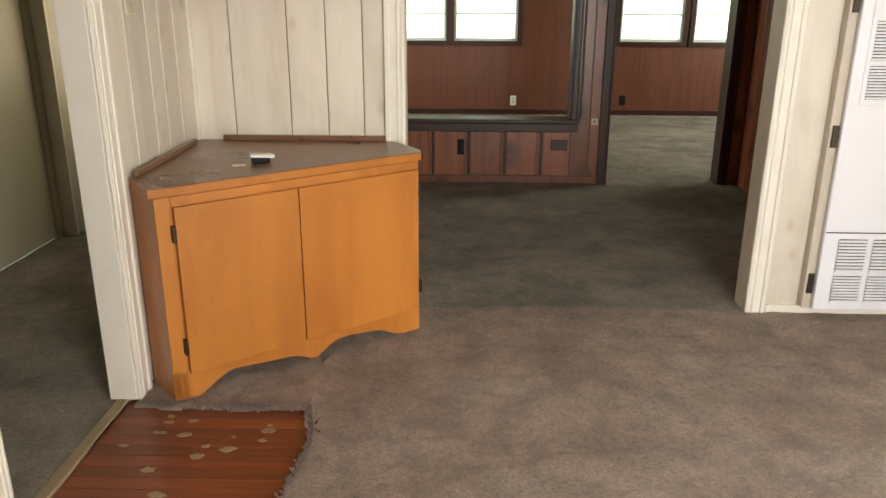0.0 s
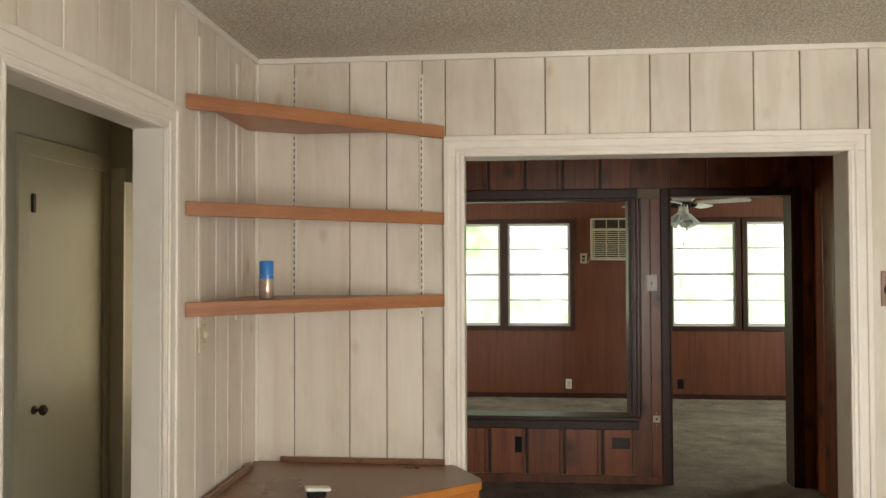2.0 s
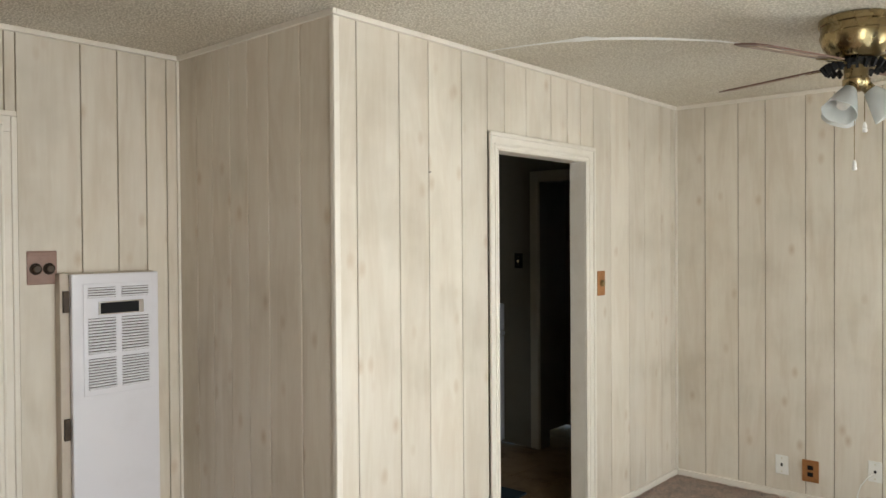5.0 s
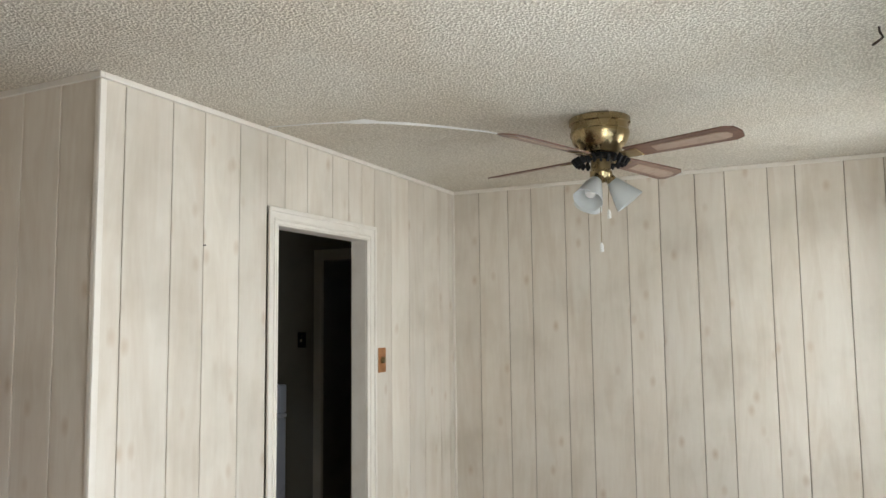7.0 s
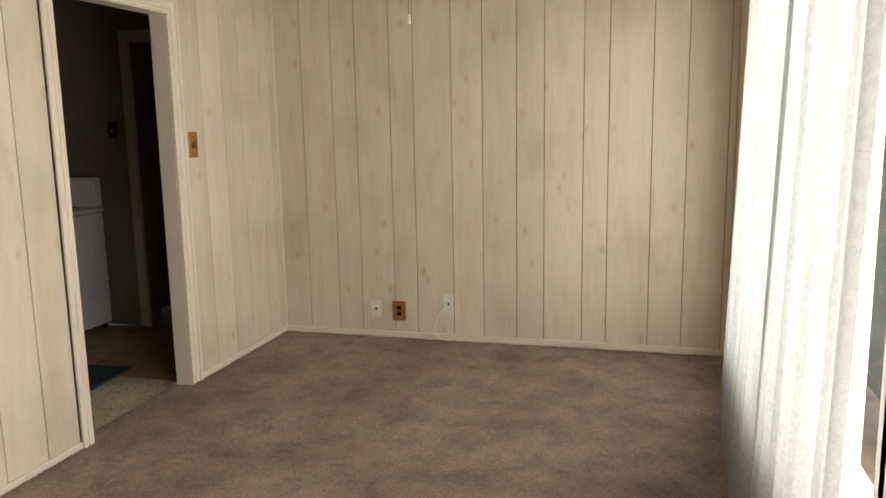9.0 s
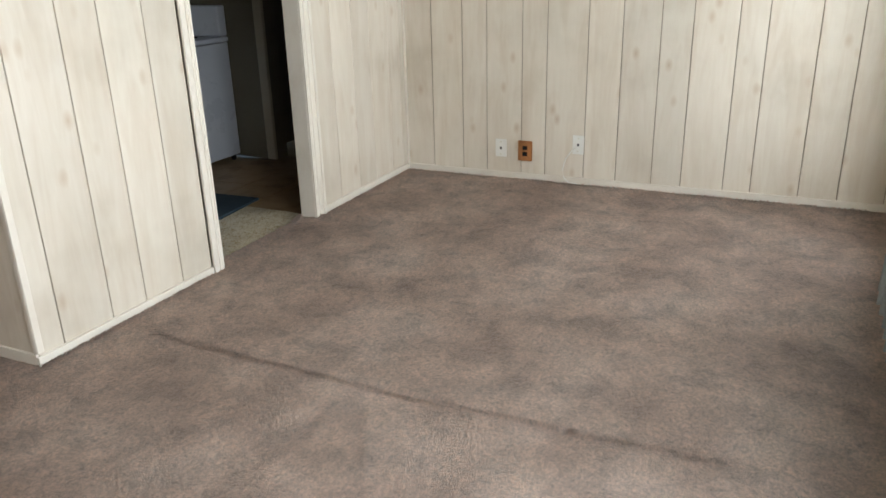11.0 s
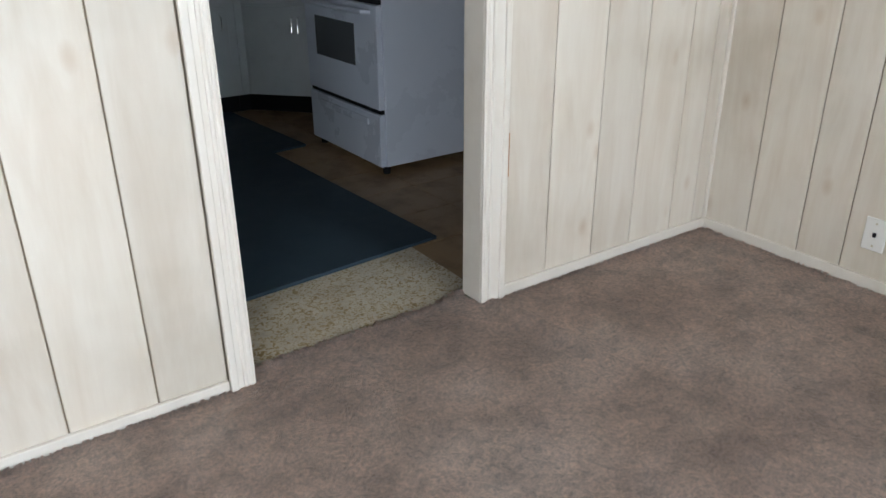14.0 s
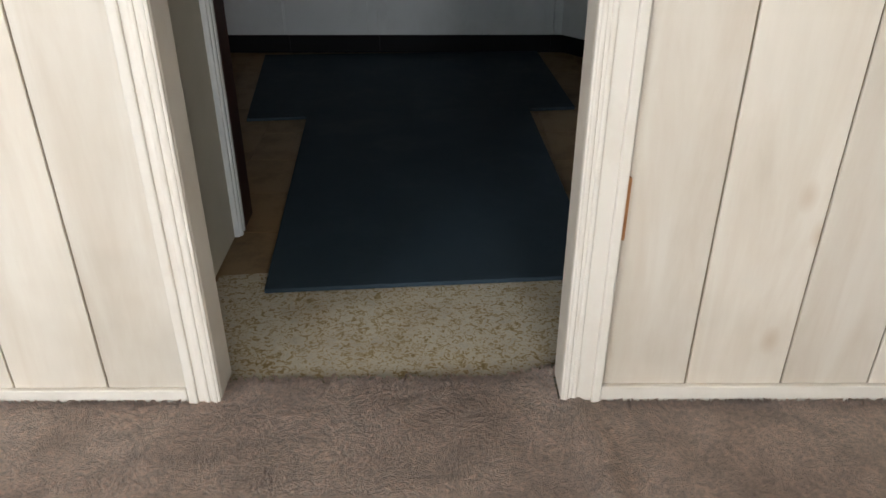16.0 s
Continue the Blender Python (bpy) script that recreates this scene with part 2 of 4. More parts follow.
SHEER = sheer()


def frosted():
    m, nt, b = shader("frosted_glass_shade", (0.85, 0.88, 0.88), 0.35)
    b.inputs["Transmission Weight"].default_value = 0.6
    return m


FROSTED = frosted()


def garden():
    m = bpy.data.materials.new("garden_backdrop")
    m.use_nodes = True
    nt = m.node_tree
    nt.nodes.remove(nt.nodes["Principled BSDF"])
    e = nt.nodes.new("ShaderNodeEmission")
    v = coords(nt, (1, 1, 1))
    n = noise_tex(nt, v, 0.9, 8, 0.7)
    nt.links.new(ramp(nt, n, [(0.36, (0.30, 0.50, 0.22)), (0.5, (0.62, 0.82, 0.6)), (0.62, (0.92, 1.0, 0.95))]), e.inputs["Color"])
    e.inputs["Strength"].default_value = 1.7
    nt.links.new(e.outputs[0], nt.nodes["Material Output"].inputs[0])
    return m


GARDEN = garden()


# ---- building helpers ----
def box(bm, x0, x1, y0, y1, z0, z1, bevel=0.0):
    v = [bm.verts.new(p) for p in ((x0, y0, z0), (x1, y0, z0), (x1, y1, z0), (x0, y1, z0), (x0, y0, z1), (x1, y0, z1), (x1, y1, z1), (x0, y1, z1))]
    f = [bm.faces.new([v[i] for i in q]) for q in ((3, 2, 1, 0), (4, 5, 6, 7), (0, 1, 5, 4), (1, 2, 6, 5), (2, 3, 7, 6), (3, 0, 4, 7))]
    if bevel:
        bmesh.ops.bevel(bm, geom=list({e for q in f for e in q.edges}), offset=bevel, segments=2, affect="EDGES", profile=0.5)
    return bm


def boxes(*rows, bevel=0.0):
    bm = bmesh.new()
    for r in rows:
        box(bm, *r, bevel=bevel)
    return bm


def prism(points, z0, z1, bevel=0.0):
    """An upright prism over a footprint given anticlockwise."""
    bm = bmesh.new()
    lo = [bm.verts.new((x, y, z0)) for x, y in points]
    hi = [bm.verts.new((x, y, z1)) for x, y in points]
    n = len(points)
    bm.faces.new(lo[::-1])
    bm.faces.new(hi)
    for i in range(n):
        bm.faces.new((lo[i], lo[(i + 1) % n], hi[(i + 1) % n], hi[i]))
    if bevel:
        bmesh.ops.bevel(bm, geom=bm.edges[:], offset=bevel, segments=2, affect="EDGES", profile=0.5)
    return bm


def lathe(profile, cx, cy, cz=0.0, n=32):
    """A turned body: profile rows of radius and height."""
    bm = bmesh.new()
    rings = []
    for r, z in profile:
        rings.append([bm.verts.new((cx + r * math.cos(2 * math.pi * i / n), cy + r * math.sin(2 * math.pi * i / n), cz + z)) for i in range(n)])
    for a, b in zip(rings, rings[1:]):
        for i in range(n):
            bm.faces.new((a[i], a[(i + 1) % n], b[(i + 1) % n], b[i]))
    bm.faces.new(rings[0][::-1])
    bm.faces.new(rings[-1])
    bmesh.ops.recalc_face_normals(bm, faces=bm.faces[:])
    return bm


def tube(points, r, n=8):
    bm = bmesh.new()
    rings = []
    for i, p in enumerate(points):
        a, b = Vector(points[max(i - 1, 0)]), Vector(points[min(i + 1, len(points) - 1)])
        q = (b - a).to_track_quat("Z", "Y")
        rings.append([bm.verts.new(Vector(p) + q @ Vector((r * math.cos(2 * math.pi * k / n), r * math.sin(2 * math.pi * k / n), 0))) for k in range(n)])
    for a, b in zip(rings, rings[1:]):
        for k in range(n):
            bm.faces.new((a[k], a[(k + 1) % n], b[(k + 1) % n], b[k]))
    bm.faces.new(rings[0][::-1])
    bm.faces.new(rings[-1])
    return bm


def moved(bm, m):
    bmesh.ops.transform(bm, matrix=m, verts=bm.verts[:])
    return bm


def mesh_of(name, bm, material, smooth=False):
    me = bpy.data.meshes.new(name)
    bm.to_mesh(me)
    bm.free()
    me.materials.append(material)
    if smooth:
        for p in me.polygons:
            p.use_smooth = True
        me.set_sharp_from_angle(angle=radians(40))
    return me


def part(name, bm, material, parent, label="", smooth=False):
    ob = new(name, mesh_of(name, bm, material, smooth))
    ob.parent = parent
    ob.matrix_parent_inverse = root_of(parent).inverted()
    return tagged(ob, label)


def root_of(ob):
    return (root_of(ob.parent) @ ob.matrix_parent_inverse @ ob.matrix_basis) if ob.parent else ob.matrix_basis.copy()


def thing(name, x, y, z, label, category, group=""):
    ob = new(name)
    ob.empty_display_size = 0.1
    ob.matrix_basis = Matrix.Translation((x, y, z))
    return tagged(ob, label, category, group)


def whole(name, bm, material, label, category, smooth=False):
    return tagged(new(name, mesh_of(name, bm, material, smooth)), label, category)


def structure(name, bm, material, label, smooth=False):
    return tagged(new(name, mesh_of(name, bm, material, smooth)), label, name.split("_")[0], kind="structure")


# ---- the plan ----
W, E, S, N, K, JOG = -0.875, 5.257, -0.8, 3.214, 2.10, 2.31
CEIL, T, TW, TK = 2.44, 0.12, 0.085, 0.085
OPEN_N = (0.005, 1.515, 2.015)      # opening to the dark room: x, x, head
OPEN_K = (3.31, 4.10, 1.995)      # kitchen doorway
OPEN_W = (1.60, 2.345, 1.995)       # hall doorway, along y
DARK_Y, DEN_Y, DEN_CEIL = 5.69, 9.27, 2.35
G = 0.008                           # thickness of the wall boards


def board_wall(parent, axis, plane, side, spans, material=PANEL, gap=0.0042):
    """Upright boards in front of a wall. spans: rows of edges along the wall, z0 and z1; side: the way that they face."""
    for edges, z0, z1 in spans:
        for a, b in zip(edges, edges[1:]):
            lo, hi = sorted((plane, plane - side * G))
            a1, b1 = a + gap / 2, b - gap / 2
            r = (a1, b1, lo, hi, z0, z1) if axis == "x" else (lo, hi, a1, b1, z0, z1)
            part("plank", boxes(r, bevel=0.003), material, parent)


# backing walls
wall_north = structure("wall_north", boxes((W - T, OPEN_N[0] - 0.015, N + G, N + T, 0, CEIL), (OPEN_N[1] + 0.015, JOG + G, N + G, N + T, 0, CEIL), (OPEN_N[0] - 0.015, OPEN_N[1] + 0.015, N + G, N + T, OPEN_N[2] + 0.015, CEIL)), GROOVE, "whitewashed pine panel wall with wide cased opening")
wall_jog = structure("wall_jog", boxes((JOG + G, JOG + T, K + TK, N + T, 0, CEIL)), GROOVE, "whitewashed pine panel wall return beside the heater")
wall_kitchen = structure("wall_kitchen", boxes((JOG + G, OPEN_K[0] - 0.015, K + G, K + TK, 0, CEIL), (OPEN_K[1] + 0.015, E + T, K + G, K + TK, 0, CEIL), (OPEN_K[0] - 0.015, OPEN_K[1] + 0.015, K + G, K + TK, OPEN_K[2] + 0.015, CEIL)), GROOVE, "whitewashed pine panel wall with kitchen doorway")
wall_east = structure("wall_east", boxes((E + G, E + T, S - T, K + G, 0, CEIL)), GROOVE, "whitewashed pine panel wall with outlets")
wall_west = structure("wall_west", boxes((W - TW, W - G, S - T, OPEN_W[0] - 0.015, 0, CEIL), (W - TW, W - G, OPEN_W[1] + 0.015, N + G, 0, CEIL), (W - TW, W - G, OPEN_W[0] - 0.015, OPEN_W[1] + 0.015, OPEN_W[2] + 0.015, CEIL)), GROOVE, "whitewashed pine panel wall with hall doorway")
WIN_S = (2.15, 4.62, 0.45, 2.0)
LIGHT_GAP_S = (0.9, 2.05, 2.05)
wall_south = structure("wall_south", boxes((W - T, LIGHT_GAP_S[0], S - T, S, 0, CEIL), (LIGHT_GAP_S[0], LIGHT_GAP_S[1], S - T, S, LIGHT_GAP_S[2], CEIL), (LIGHT_GAP_S[1], WIN_S[0], S - T, S, 0, CEIL), (WIN_S[1], E + G, S - T, S, 0, CEIL), (WIN_S[0], WIN_S[1], S - T, S, 0, WIN_S[2]), (WIN_S[0], WIN_S[1], S - T, S, WIN_S[3], CEIL)), PANEL, "panelled front wall with picture window behind sheers")

board_wall(wall_north, "x", N, -1, [
    ((W, -0.71, -0.475, -0.319, -0.169, -0.073), 0, CEIL),
    ((-0.073, 0.132, 0.337, 0.515, 0.757, 0.914, 1.162, 1.341, 1.560, 1.603), 2.095, CEIL),
    ((1.603, 1.859, 2.018, 2.15, 2.25, JOG), 0, CEIL)])
board_wall(wall_jog, "y", JOG, -1, [((K + 0.004, 2.306, 2.515, 2.66, 2.793, 2.93, 3.06, N), 0, CEIL)])
board_wall(wall_kitchen, "x", K, -1, [
    ((JOG, 2.422, 2.655, 2.832, 3.05, 3.237), 0, CEIL),
    ((3.236, 3.369, 3.548, 3.77, 3.925, 4.06, 4.194), 2.08, CEIL),
    ((4.194, 4.388, 4.61, 4.812, 5.04, 5.18, E), 0, CEIL)])
board_wall(wall_east, "y", E, -1, [((S, -0.76, -0.532, -0.335, -0.083, 0.065, 0.302, 0.474, 0.688, 0.887, 1.135, 1.292, 1.524, 1.69, 1.902, K), 0, CEIL)])
board_wall(wall_west, "y", W, 1, [
    ((S, -0.6, -0.4, -0.15, 0.1, 0.3, 0.52, 0.75, 0.95, 1.2, 1.35, 1.508), 0, CEIL),
    ((1.508, 1.65, 1.82, 1.98, 2.15, 2.30, 2.437), 2.09, CEIL),
    ((2.437, 2.60, 2.78, 2.90, 3.05, N), 0, CEIL)])

structure("ceiling", boxes((W - T, E + T, S - T, N + T, CEIL, CEIL + 0.08)), POPCORN, "cream popcorn-textured ceiling with a patched crack")


def strip(name, r, label, mat=TRIM, bevel=0.003):
    return structure(name, boxes(r, bevel=bevel), mat, label)


for r in ((W, JOG, N - 0.018, N, CEIL - 0.022, CEIL), (JOG - 0.018, JOG, K - 0.018, N - 0.018, CEIL - 0.022, CEIL), (JOG, E, K - 0.018, K, CEIL - 0.022, CEIL), (E - 0.018, E, S, K - 0.018, CEIL - 0.022, CEIL), (W, W + 0.018, S, N - 0.018, CEIL - 0.022, CEIL)):
    strip("trim_ceiling", r, "cream painted ceiling moulding")
for r in ((JOG - 0.012, 3.234, K - 0.014, K, 0.0, 0.036), (4.192, E, K - 0.014, K, 0.0, 0.045), (E - 0.014, E, S, K - 0.014, 0.0, 0.045), (1.603, JOG, N - 0.014, N, 0.0, 0.04), (JOG - 0.012, JOG, K, N - 0.014, 0.0, 0.045)):
    strip("baseboard", r, "chipped white painted baseboard strip")
for r in ((JOG - 0.006, JOG + 0.022, K - 0.006, K, 0.045, CEIL - 0.022), (JOG - 0.006, JOG, K, K + 0.02, 0.045, CEIL - 0.022)):
    strip("trim_corner", r, "cream corner bead")
strip("trim_corner", (E - 0.014, E, K - 0.014, K, 0.045, CEIL - 0.022), "cream inside-corner moulding")
strip("trim_corner", (W, W + 0.014, N - 0.014, N, 0.0, CEIL - 0.022), "cream inside-corner moulding")
strip("trim_corner", (JOG - 0.014, JOG, N - 0.014, N, 0.04, CEIL - 0.022), "cream inside-corner moulding")


def casing(name, axis, plane, side, a, b, head, depth, width=0.085, widths=None, legs=(True, True), mat=TRIM, label="cream painted moulded door casing"):
    """Casing with stepped mouldings and a jamb lining through the wall."""
    root = None

    def put(nm, u0, u1, v0, v1, z0, z1, bev=0.004):
        nonlocal root
        lo, hi = sorted((v0, v1))
        r = (u0, u1, lo, hi, z0, z1) if axis == "x" else (lo, hi, u0, u1, z0, z1)
        if root is None:
            root = structure(name, boxes(r, bevel=bev), mat, label)
        else:
            part(nm, boxes(r, bevel=bev), mat, root)
    f, back = plane, plane - side * depth
    put("head_jamb", a, b, f, back, head, head + 0.014)
    for u0, u1, on in ((a - 0.014, a, legs[0]), (b, b + 0.014, legs[1])):
        put("side_jamb", u0, u1, f, back, 0, head + 0.014)
    def steps(w):
        return ((0.0, w, 0.012), (0.006, 0.018, 0.015), (0.024, 0.036, 0.017), (w - 0.022, w, 0.019))
    wa, wb = widths or (width, width)
    for (s0, s1, d), (a0, a1, _), (b0, b1, _) in zip(steps(width), steps(wa), steps(wb)):
        if legs[0]:
            put("casing_strip", a - a1, a - a0, f, f + side * d, 0, head + s0 if s0 else head)
        if legs[1]:
            put("casing_strip", b + b0, b + b1, f, f + side * d, 0, head + s0 if s0 else head)
        put("casing_head", a - (a1 if legs[0] else 0), b + (b1 if legs[1] else 0), f, f + side * d, head + s0, head + s1)
    return root


casing("door_casing_north", "x", N, -1, *OPEN_N, T + 0.01)
casing("door_casing_kitchen", "x", K, -1, *OPEN_K, TK + 0.012, widths=(0.073, 0.092))
casing("door_casing_west", "y", W, 1, *OPEN_W, TW + 0.012, 0.092)


# ---- floors ----
def pile_sheet(name, x0, x1, y0, y1, material, label, step=0.03, keep=None, ridges=()):
    """A carpet sheet with a thick edge, slow swells and stretched folds."""
    nx, ny = max(2, round((x1 - x0) / step)), max(2, round((y1 - y0) / step))
    bm = bmesh.new()
    vs = {}

    def at(i, j):
        if (i, j) not in vs:
            x, y = x0 + (x1 - x0) * i / nx, y0 + (y1 - y0) * j / ny
            z = 0.007 * noise.noise((x * 3, y * 3, 0.3)) + 0.005 * noise.noise((x * 13, y * 13, 2.0)) + 0.004 * noise.noise((x * 31, y * 31, 4.0)) + random.uniform(-0.003, 0.003)
            for ax, ay, bx, by, h, w in ridges:
                dx, dy = bx - ax, by - ay
                u = max(0, min(1, ((x - ax) * dx + (y - ay) * dy) / (dx * dx + dy * dy)))
                d = math.hypot(x - ax - u * dx, y - ay - u * dy) + 0.02 * noise.noise((x * 6, y * 6, 5.0))
                z += h * math.exp(-(d / w) ** 2) * math.sin(math.pi * min(1, 0.15 + u * 0.85))
            vs[i, j] = bm.verts.new((x, y, z))
        return vs[i, j]
    for i in range(nx):
        for j in range(ny):
            cx, cy = x0 + (x1 - x0) * (i + 0.5) / nx, y0 + (y1 - y0) * (j + 0.5) / ny
            if keep is None or keep(cx, cy):
                bm.faces.new((at(i, j), at(i + 1, j), at(i + 1, j + 1), at(i, j + 1)))
    edge = [e for e in bm.edges if e.is_boundary]
    ext = bmesh.ops.extrude_edge_only(bm, edges=edge)["geom"]
    for v in ext:
        if isinstance(v, bmesh.types.BMVert):
            v.co.z = -0.02
    return structure(name, bm, material, label, smooth=True)


def in_carpet(x, y):
    bite = 0.02 * noise.noise((x * 9, y * 9, 1.0))
    if x < -0.27 + 0.045 * math.sin((y - 1.7) * 3) + bite and 1.45 < y < 2.31 + bite:
        return False
    if y > K - 0.005:
        if x < JOG:
            return True
        return OPEN_K[0] < x < OPEN_K[1] and y < K + 0.056 + 0.05 * max(0, x - 3.95) / 0.14 + 0.012 * noise.noise((x * 12, 0, 3.0))
    return True


pile_sheet("floor_carpet_living", W, E, S, N + 0.01, CARPET, "worn taupe pile carpet with stains and folds", 0.0155, in_carpet,
           ((4.13, 2.12, 4.215, 1.5, 0.024, 0.03), (4.215, 1.5, 4.17, 0.75, 0.018, 0.03), (4.33, 1.95, 4.38, 1.2, 0.012, 0.022), (2.655, 1.9, 2.61, 0.9, -0.014, 0.016), (2.61, 0.95, 2.635, -0.35, -0.014, 0.016), (3.74, 1.3, 3.78, 0.2, 0.014, 0.028), (3.60, 0.95, 3.66, 0.25, 0.012, 0.02), (3.45, 1.7, 3.5, 0.9, 0.007, 0.04), (3.95, 0.9, 4.0, 0.1, 0.010, 0.03), (3.2, 0.9, 3.3, -0.2, 0.008, 0.03)))
pile_sheet("floor_carpet_dark", -0.93, JOG + 0.02, N + 0.01, DARK_Y + 0.06, CARPET_GREY, "stained grey-brown carpet", 0.04)
pile_sheet("floor_carpet_den", -2.6, 4.6, DARK_Y + 0.06, DEN_Y, CARPET_GREY, "pale worn carpet lit by windows", 0.06)
pile_sheet("floor_carpet_hall", -2.1, W - 0.03, 0.4, N - 0.01, CARPET_GREY, "dim brown hall carpet", 0.05)
structure("floor_slab", boxes((-3.5, 6.5, -1.5, 10.0, -0.12, -0.03)), BROWN_LINO, "subfloor under the house")

# bare boards where the carpet is cut away
bare = structure("floor_boards", boxes((-1.0, -0.15, 1.4, 2.42, -0.03, -0.024)), GROOVE, "bare red-brown wooden floorboards with glue marks")
for i in range(18):
    y0 = 1.41 + i * 0.056
    part("floorboard", boxes((-0.98, -0.16, y0, y0 + 0.0545, -0.022, -0.010), bevel=0.001), REDWOOD, bare)
strip("threshold_strip", (-0.945, -0.905, 1.42, 2.345, -0.012, 0.004), "glue-smeared wooden tack strip", GLUE)
for i in range(26):
    gx, gy, gr = random.uniform(-0.86, -0.32), random.uniform(1.6, 2.26), random.uniform(0.008, 0.028)
    pts = [(gx + gr * random.uniform(0.5, 1.3) * math.cos(a * 0.7), gy + 0.7 * gr * random.uniform(0.5, 1.3) * math.sin(a * 0.7)) for a in range(9)]
    part("glue_patch", prism(pts, -0.0098, -0.008), GLUE, bare)


def fringe(name, path, n, label, material, spread=0.012, high=0.018):
    """Loose yarn ends along a cut edge."""
    bm = bmesh.new()
    for i in range(n):
        u = random.random() * (len(path) - 1)
        k = min(int(u), len(path) - 2)
        p = Vector(path[k]).lerp(Vector(path[k + 1]), u - k)
        x, y = p.x + random.gauss(0, spread * 0.5), p.y + random.gauss(0, spread * 0.5)
        a, l, w = random.uniform(0, 6.28), random.uniform(0.006, 0.02), random.uniform(0.0012, 0.003)
        dx, dy = math.cos(a), math.sin(a)
        q = [bm.verts.new((x - dy * w, y + dx * w, -0.008)), bm.verts.new((x + dy * w, y - dx * w, -0.008)), bm.verts.new((x + dx * l, y + dy * l, random.uniform(0.002, high)))]
        t = bm.verts.new((x + dx * w * 2, y + dy * w * 2, 0.012))
        bm.faces.new((q[0], q[1], q[2]))
        bm.faces.new((q[1], t, q[2]))
        bm.faces.new((t, q[0], q[2]))
    return tagged(new(name, mesh_of(name, bm, material)), label, "carpet fringe", kind="stuff")


fringe("carpet_fringe", [(OPEN_K[0] + 0.01, K + 0.05, 0), (3.5, K + 0.056, 0), (3.8, K + 0.056, 0), (3.96, K + 0.06, 0), (OPEN_K[1], K + 0.1, 0)], 900, "frayed carpet edge at the kitchen doorway", CARPET)
fringe("carpet_fringe", [(W + 0.05, 2.315, 0), (-0.5, 2.30, 0), (-0.27, 2.31, 0), (-0.225, 2.1, 0), (-0.25, 1.8, 0), (-0.3, 1.5, 0)], 900, "frayed carpet edge round the bare boards", CARPET)
fringe("carpet_fringe", [(OPEN_N[0], N + 0.008, 0), (OPEN_N[1], N + 0.008, 0)], 350, "worn carpet seam in the wide opening", CARPET_GREY, 0.01, 0.012)
fringe("carpet_fringe", [(JOG - 0.01, K - 0.02, 0), (3.23, K - 0.018, 0)], 500, "carpet pile rising against the baseboard", CARPET, 0.01, 0.014)
fringe("carpet_fringe", [(4.2, K - 0.018, 0), (E - 0.02, K - 0.018, 0), (E - 0.02, S + 0.1, 0)], 1100, "carpet pile rising against the baseboard", CARPET, 0.01, 0.014)
fringe("carpet_fringe", [(2.66, 1.9, 0), (2.612, 0.9, 0), (2.635, -0.3, 0)], 220, "raised yarn along a carpet seam", CARPET, 0.007, 0.016)

# ---- kitchen ----
KE, KN, KW, KX = 5.19, 5.70, 3.155, JOG + T + 0.01
structure("floor_kitchen", boxes((KX, KE, K + 0.02, KN, -0.028, -0.016)), BROWN_LINO, "worn brown patterned kitchen linoleum")
kt = structure("floor_speckled", prism([(3.16, 2.12), (4.15, 2.12), (4.176, 2.32), (4.18, 2.66), (3.28, 2.682), (3.16, 2.667)], -0.0155, -0.0105), LINO, "speckled cream and ochre linoleum threshold")
for i in range(9):
    for j in range(9):
        x0, y0 = 2.45 + i * 0.305, 2.64 + j * 0.305
        if x0 + 0.3 < KE:
            part("tile", boxes((x0, x0 + 0.302, y0, y0 + 0.302, -0.0158, -0.0125), bevel=0.001), BROWN_LINO, bpy.data.objects["floor_kitchen"])
structure("wall_kitchen_north", boxes((KX, KE + T, KN, KN + T, 0, 1.1), (KX, 2.85, KN, KN + T, 1.1, 1.95), (3.95, KE + T, KN, KN + T, 1.1, 1.95), (KX, KE + T, KN, KN + T, 1.95, CEIL)), KITCHEN_WALL, "cream kitchen wall, colour darkened for shade")
structure("wall_kitchen_east", boxes((KE, KE + T, K + TK, 2.39, 0, CEIL), (KE, KE + T, 3.135, KN, 0, CEIL), (KE, KE + T, 2.39, 3.135, 2.0, CEIL)), KITCHEN_WALL, "cream kitchen wall with dark doorway, colour darkened for shade")
structure("wall_pantry", boxes((5.96, 6.06, 1.9, 3.6, 0, CEIL), (KE + T, 5.96, 3.4, 3.5, 0, CEIL), (E + T, 6.06, 1.8, 1.9, 0, CEIL)), KITCHEN_WALL, "closing walls of side room, colour darkened for shade")
structure("wall_kitchen_west", boxes((KW - 0.1, KW, K + TK, 2.93, 0, CEIL), (KW - 0.1, KW, 2.93, 3.75, 2.0, CEIL)), PLASTER, "white painted kitchen side wall")
structure("wall_kitchen_far_west", boxes((KX - 0.008, KX, K + TK, KN, 0, CEIL)), KITCHEN_WALL, "wall closing the kitchen, colour darkened for shade")
structure("wall_kitchen_inner", boxes((JOG + T, OPEN_K[0] - 0.02, K + TK, K + TK + 0.01, 0, CEIL), (OPEN_K[1] + 0.02, KE, K + TK, K + TK + 0.01, 0, CEIL)), KITCHEN_WALL, "cream kitchen side of the wall, colour darkened for shade")
structure("ceiling_kitchen", boxes((KX - 0.008, 6.2, K + TK, KN + T, CEIL, CEIL + 0.08)), CABINET, "unseen kitchen ceiling, made white to bounce light")
dc = structure("door_casing_side", boxes((KW, KW + 0.018, 2.885, 2.955, 0, 2.07), bevel=0.004), CABINET, "white casing with dark stained door jamb")
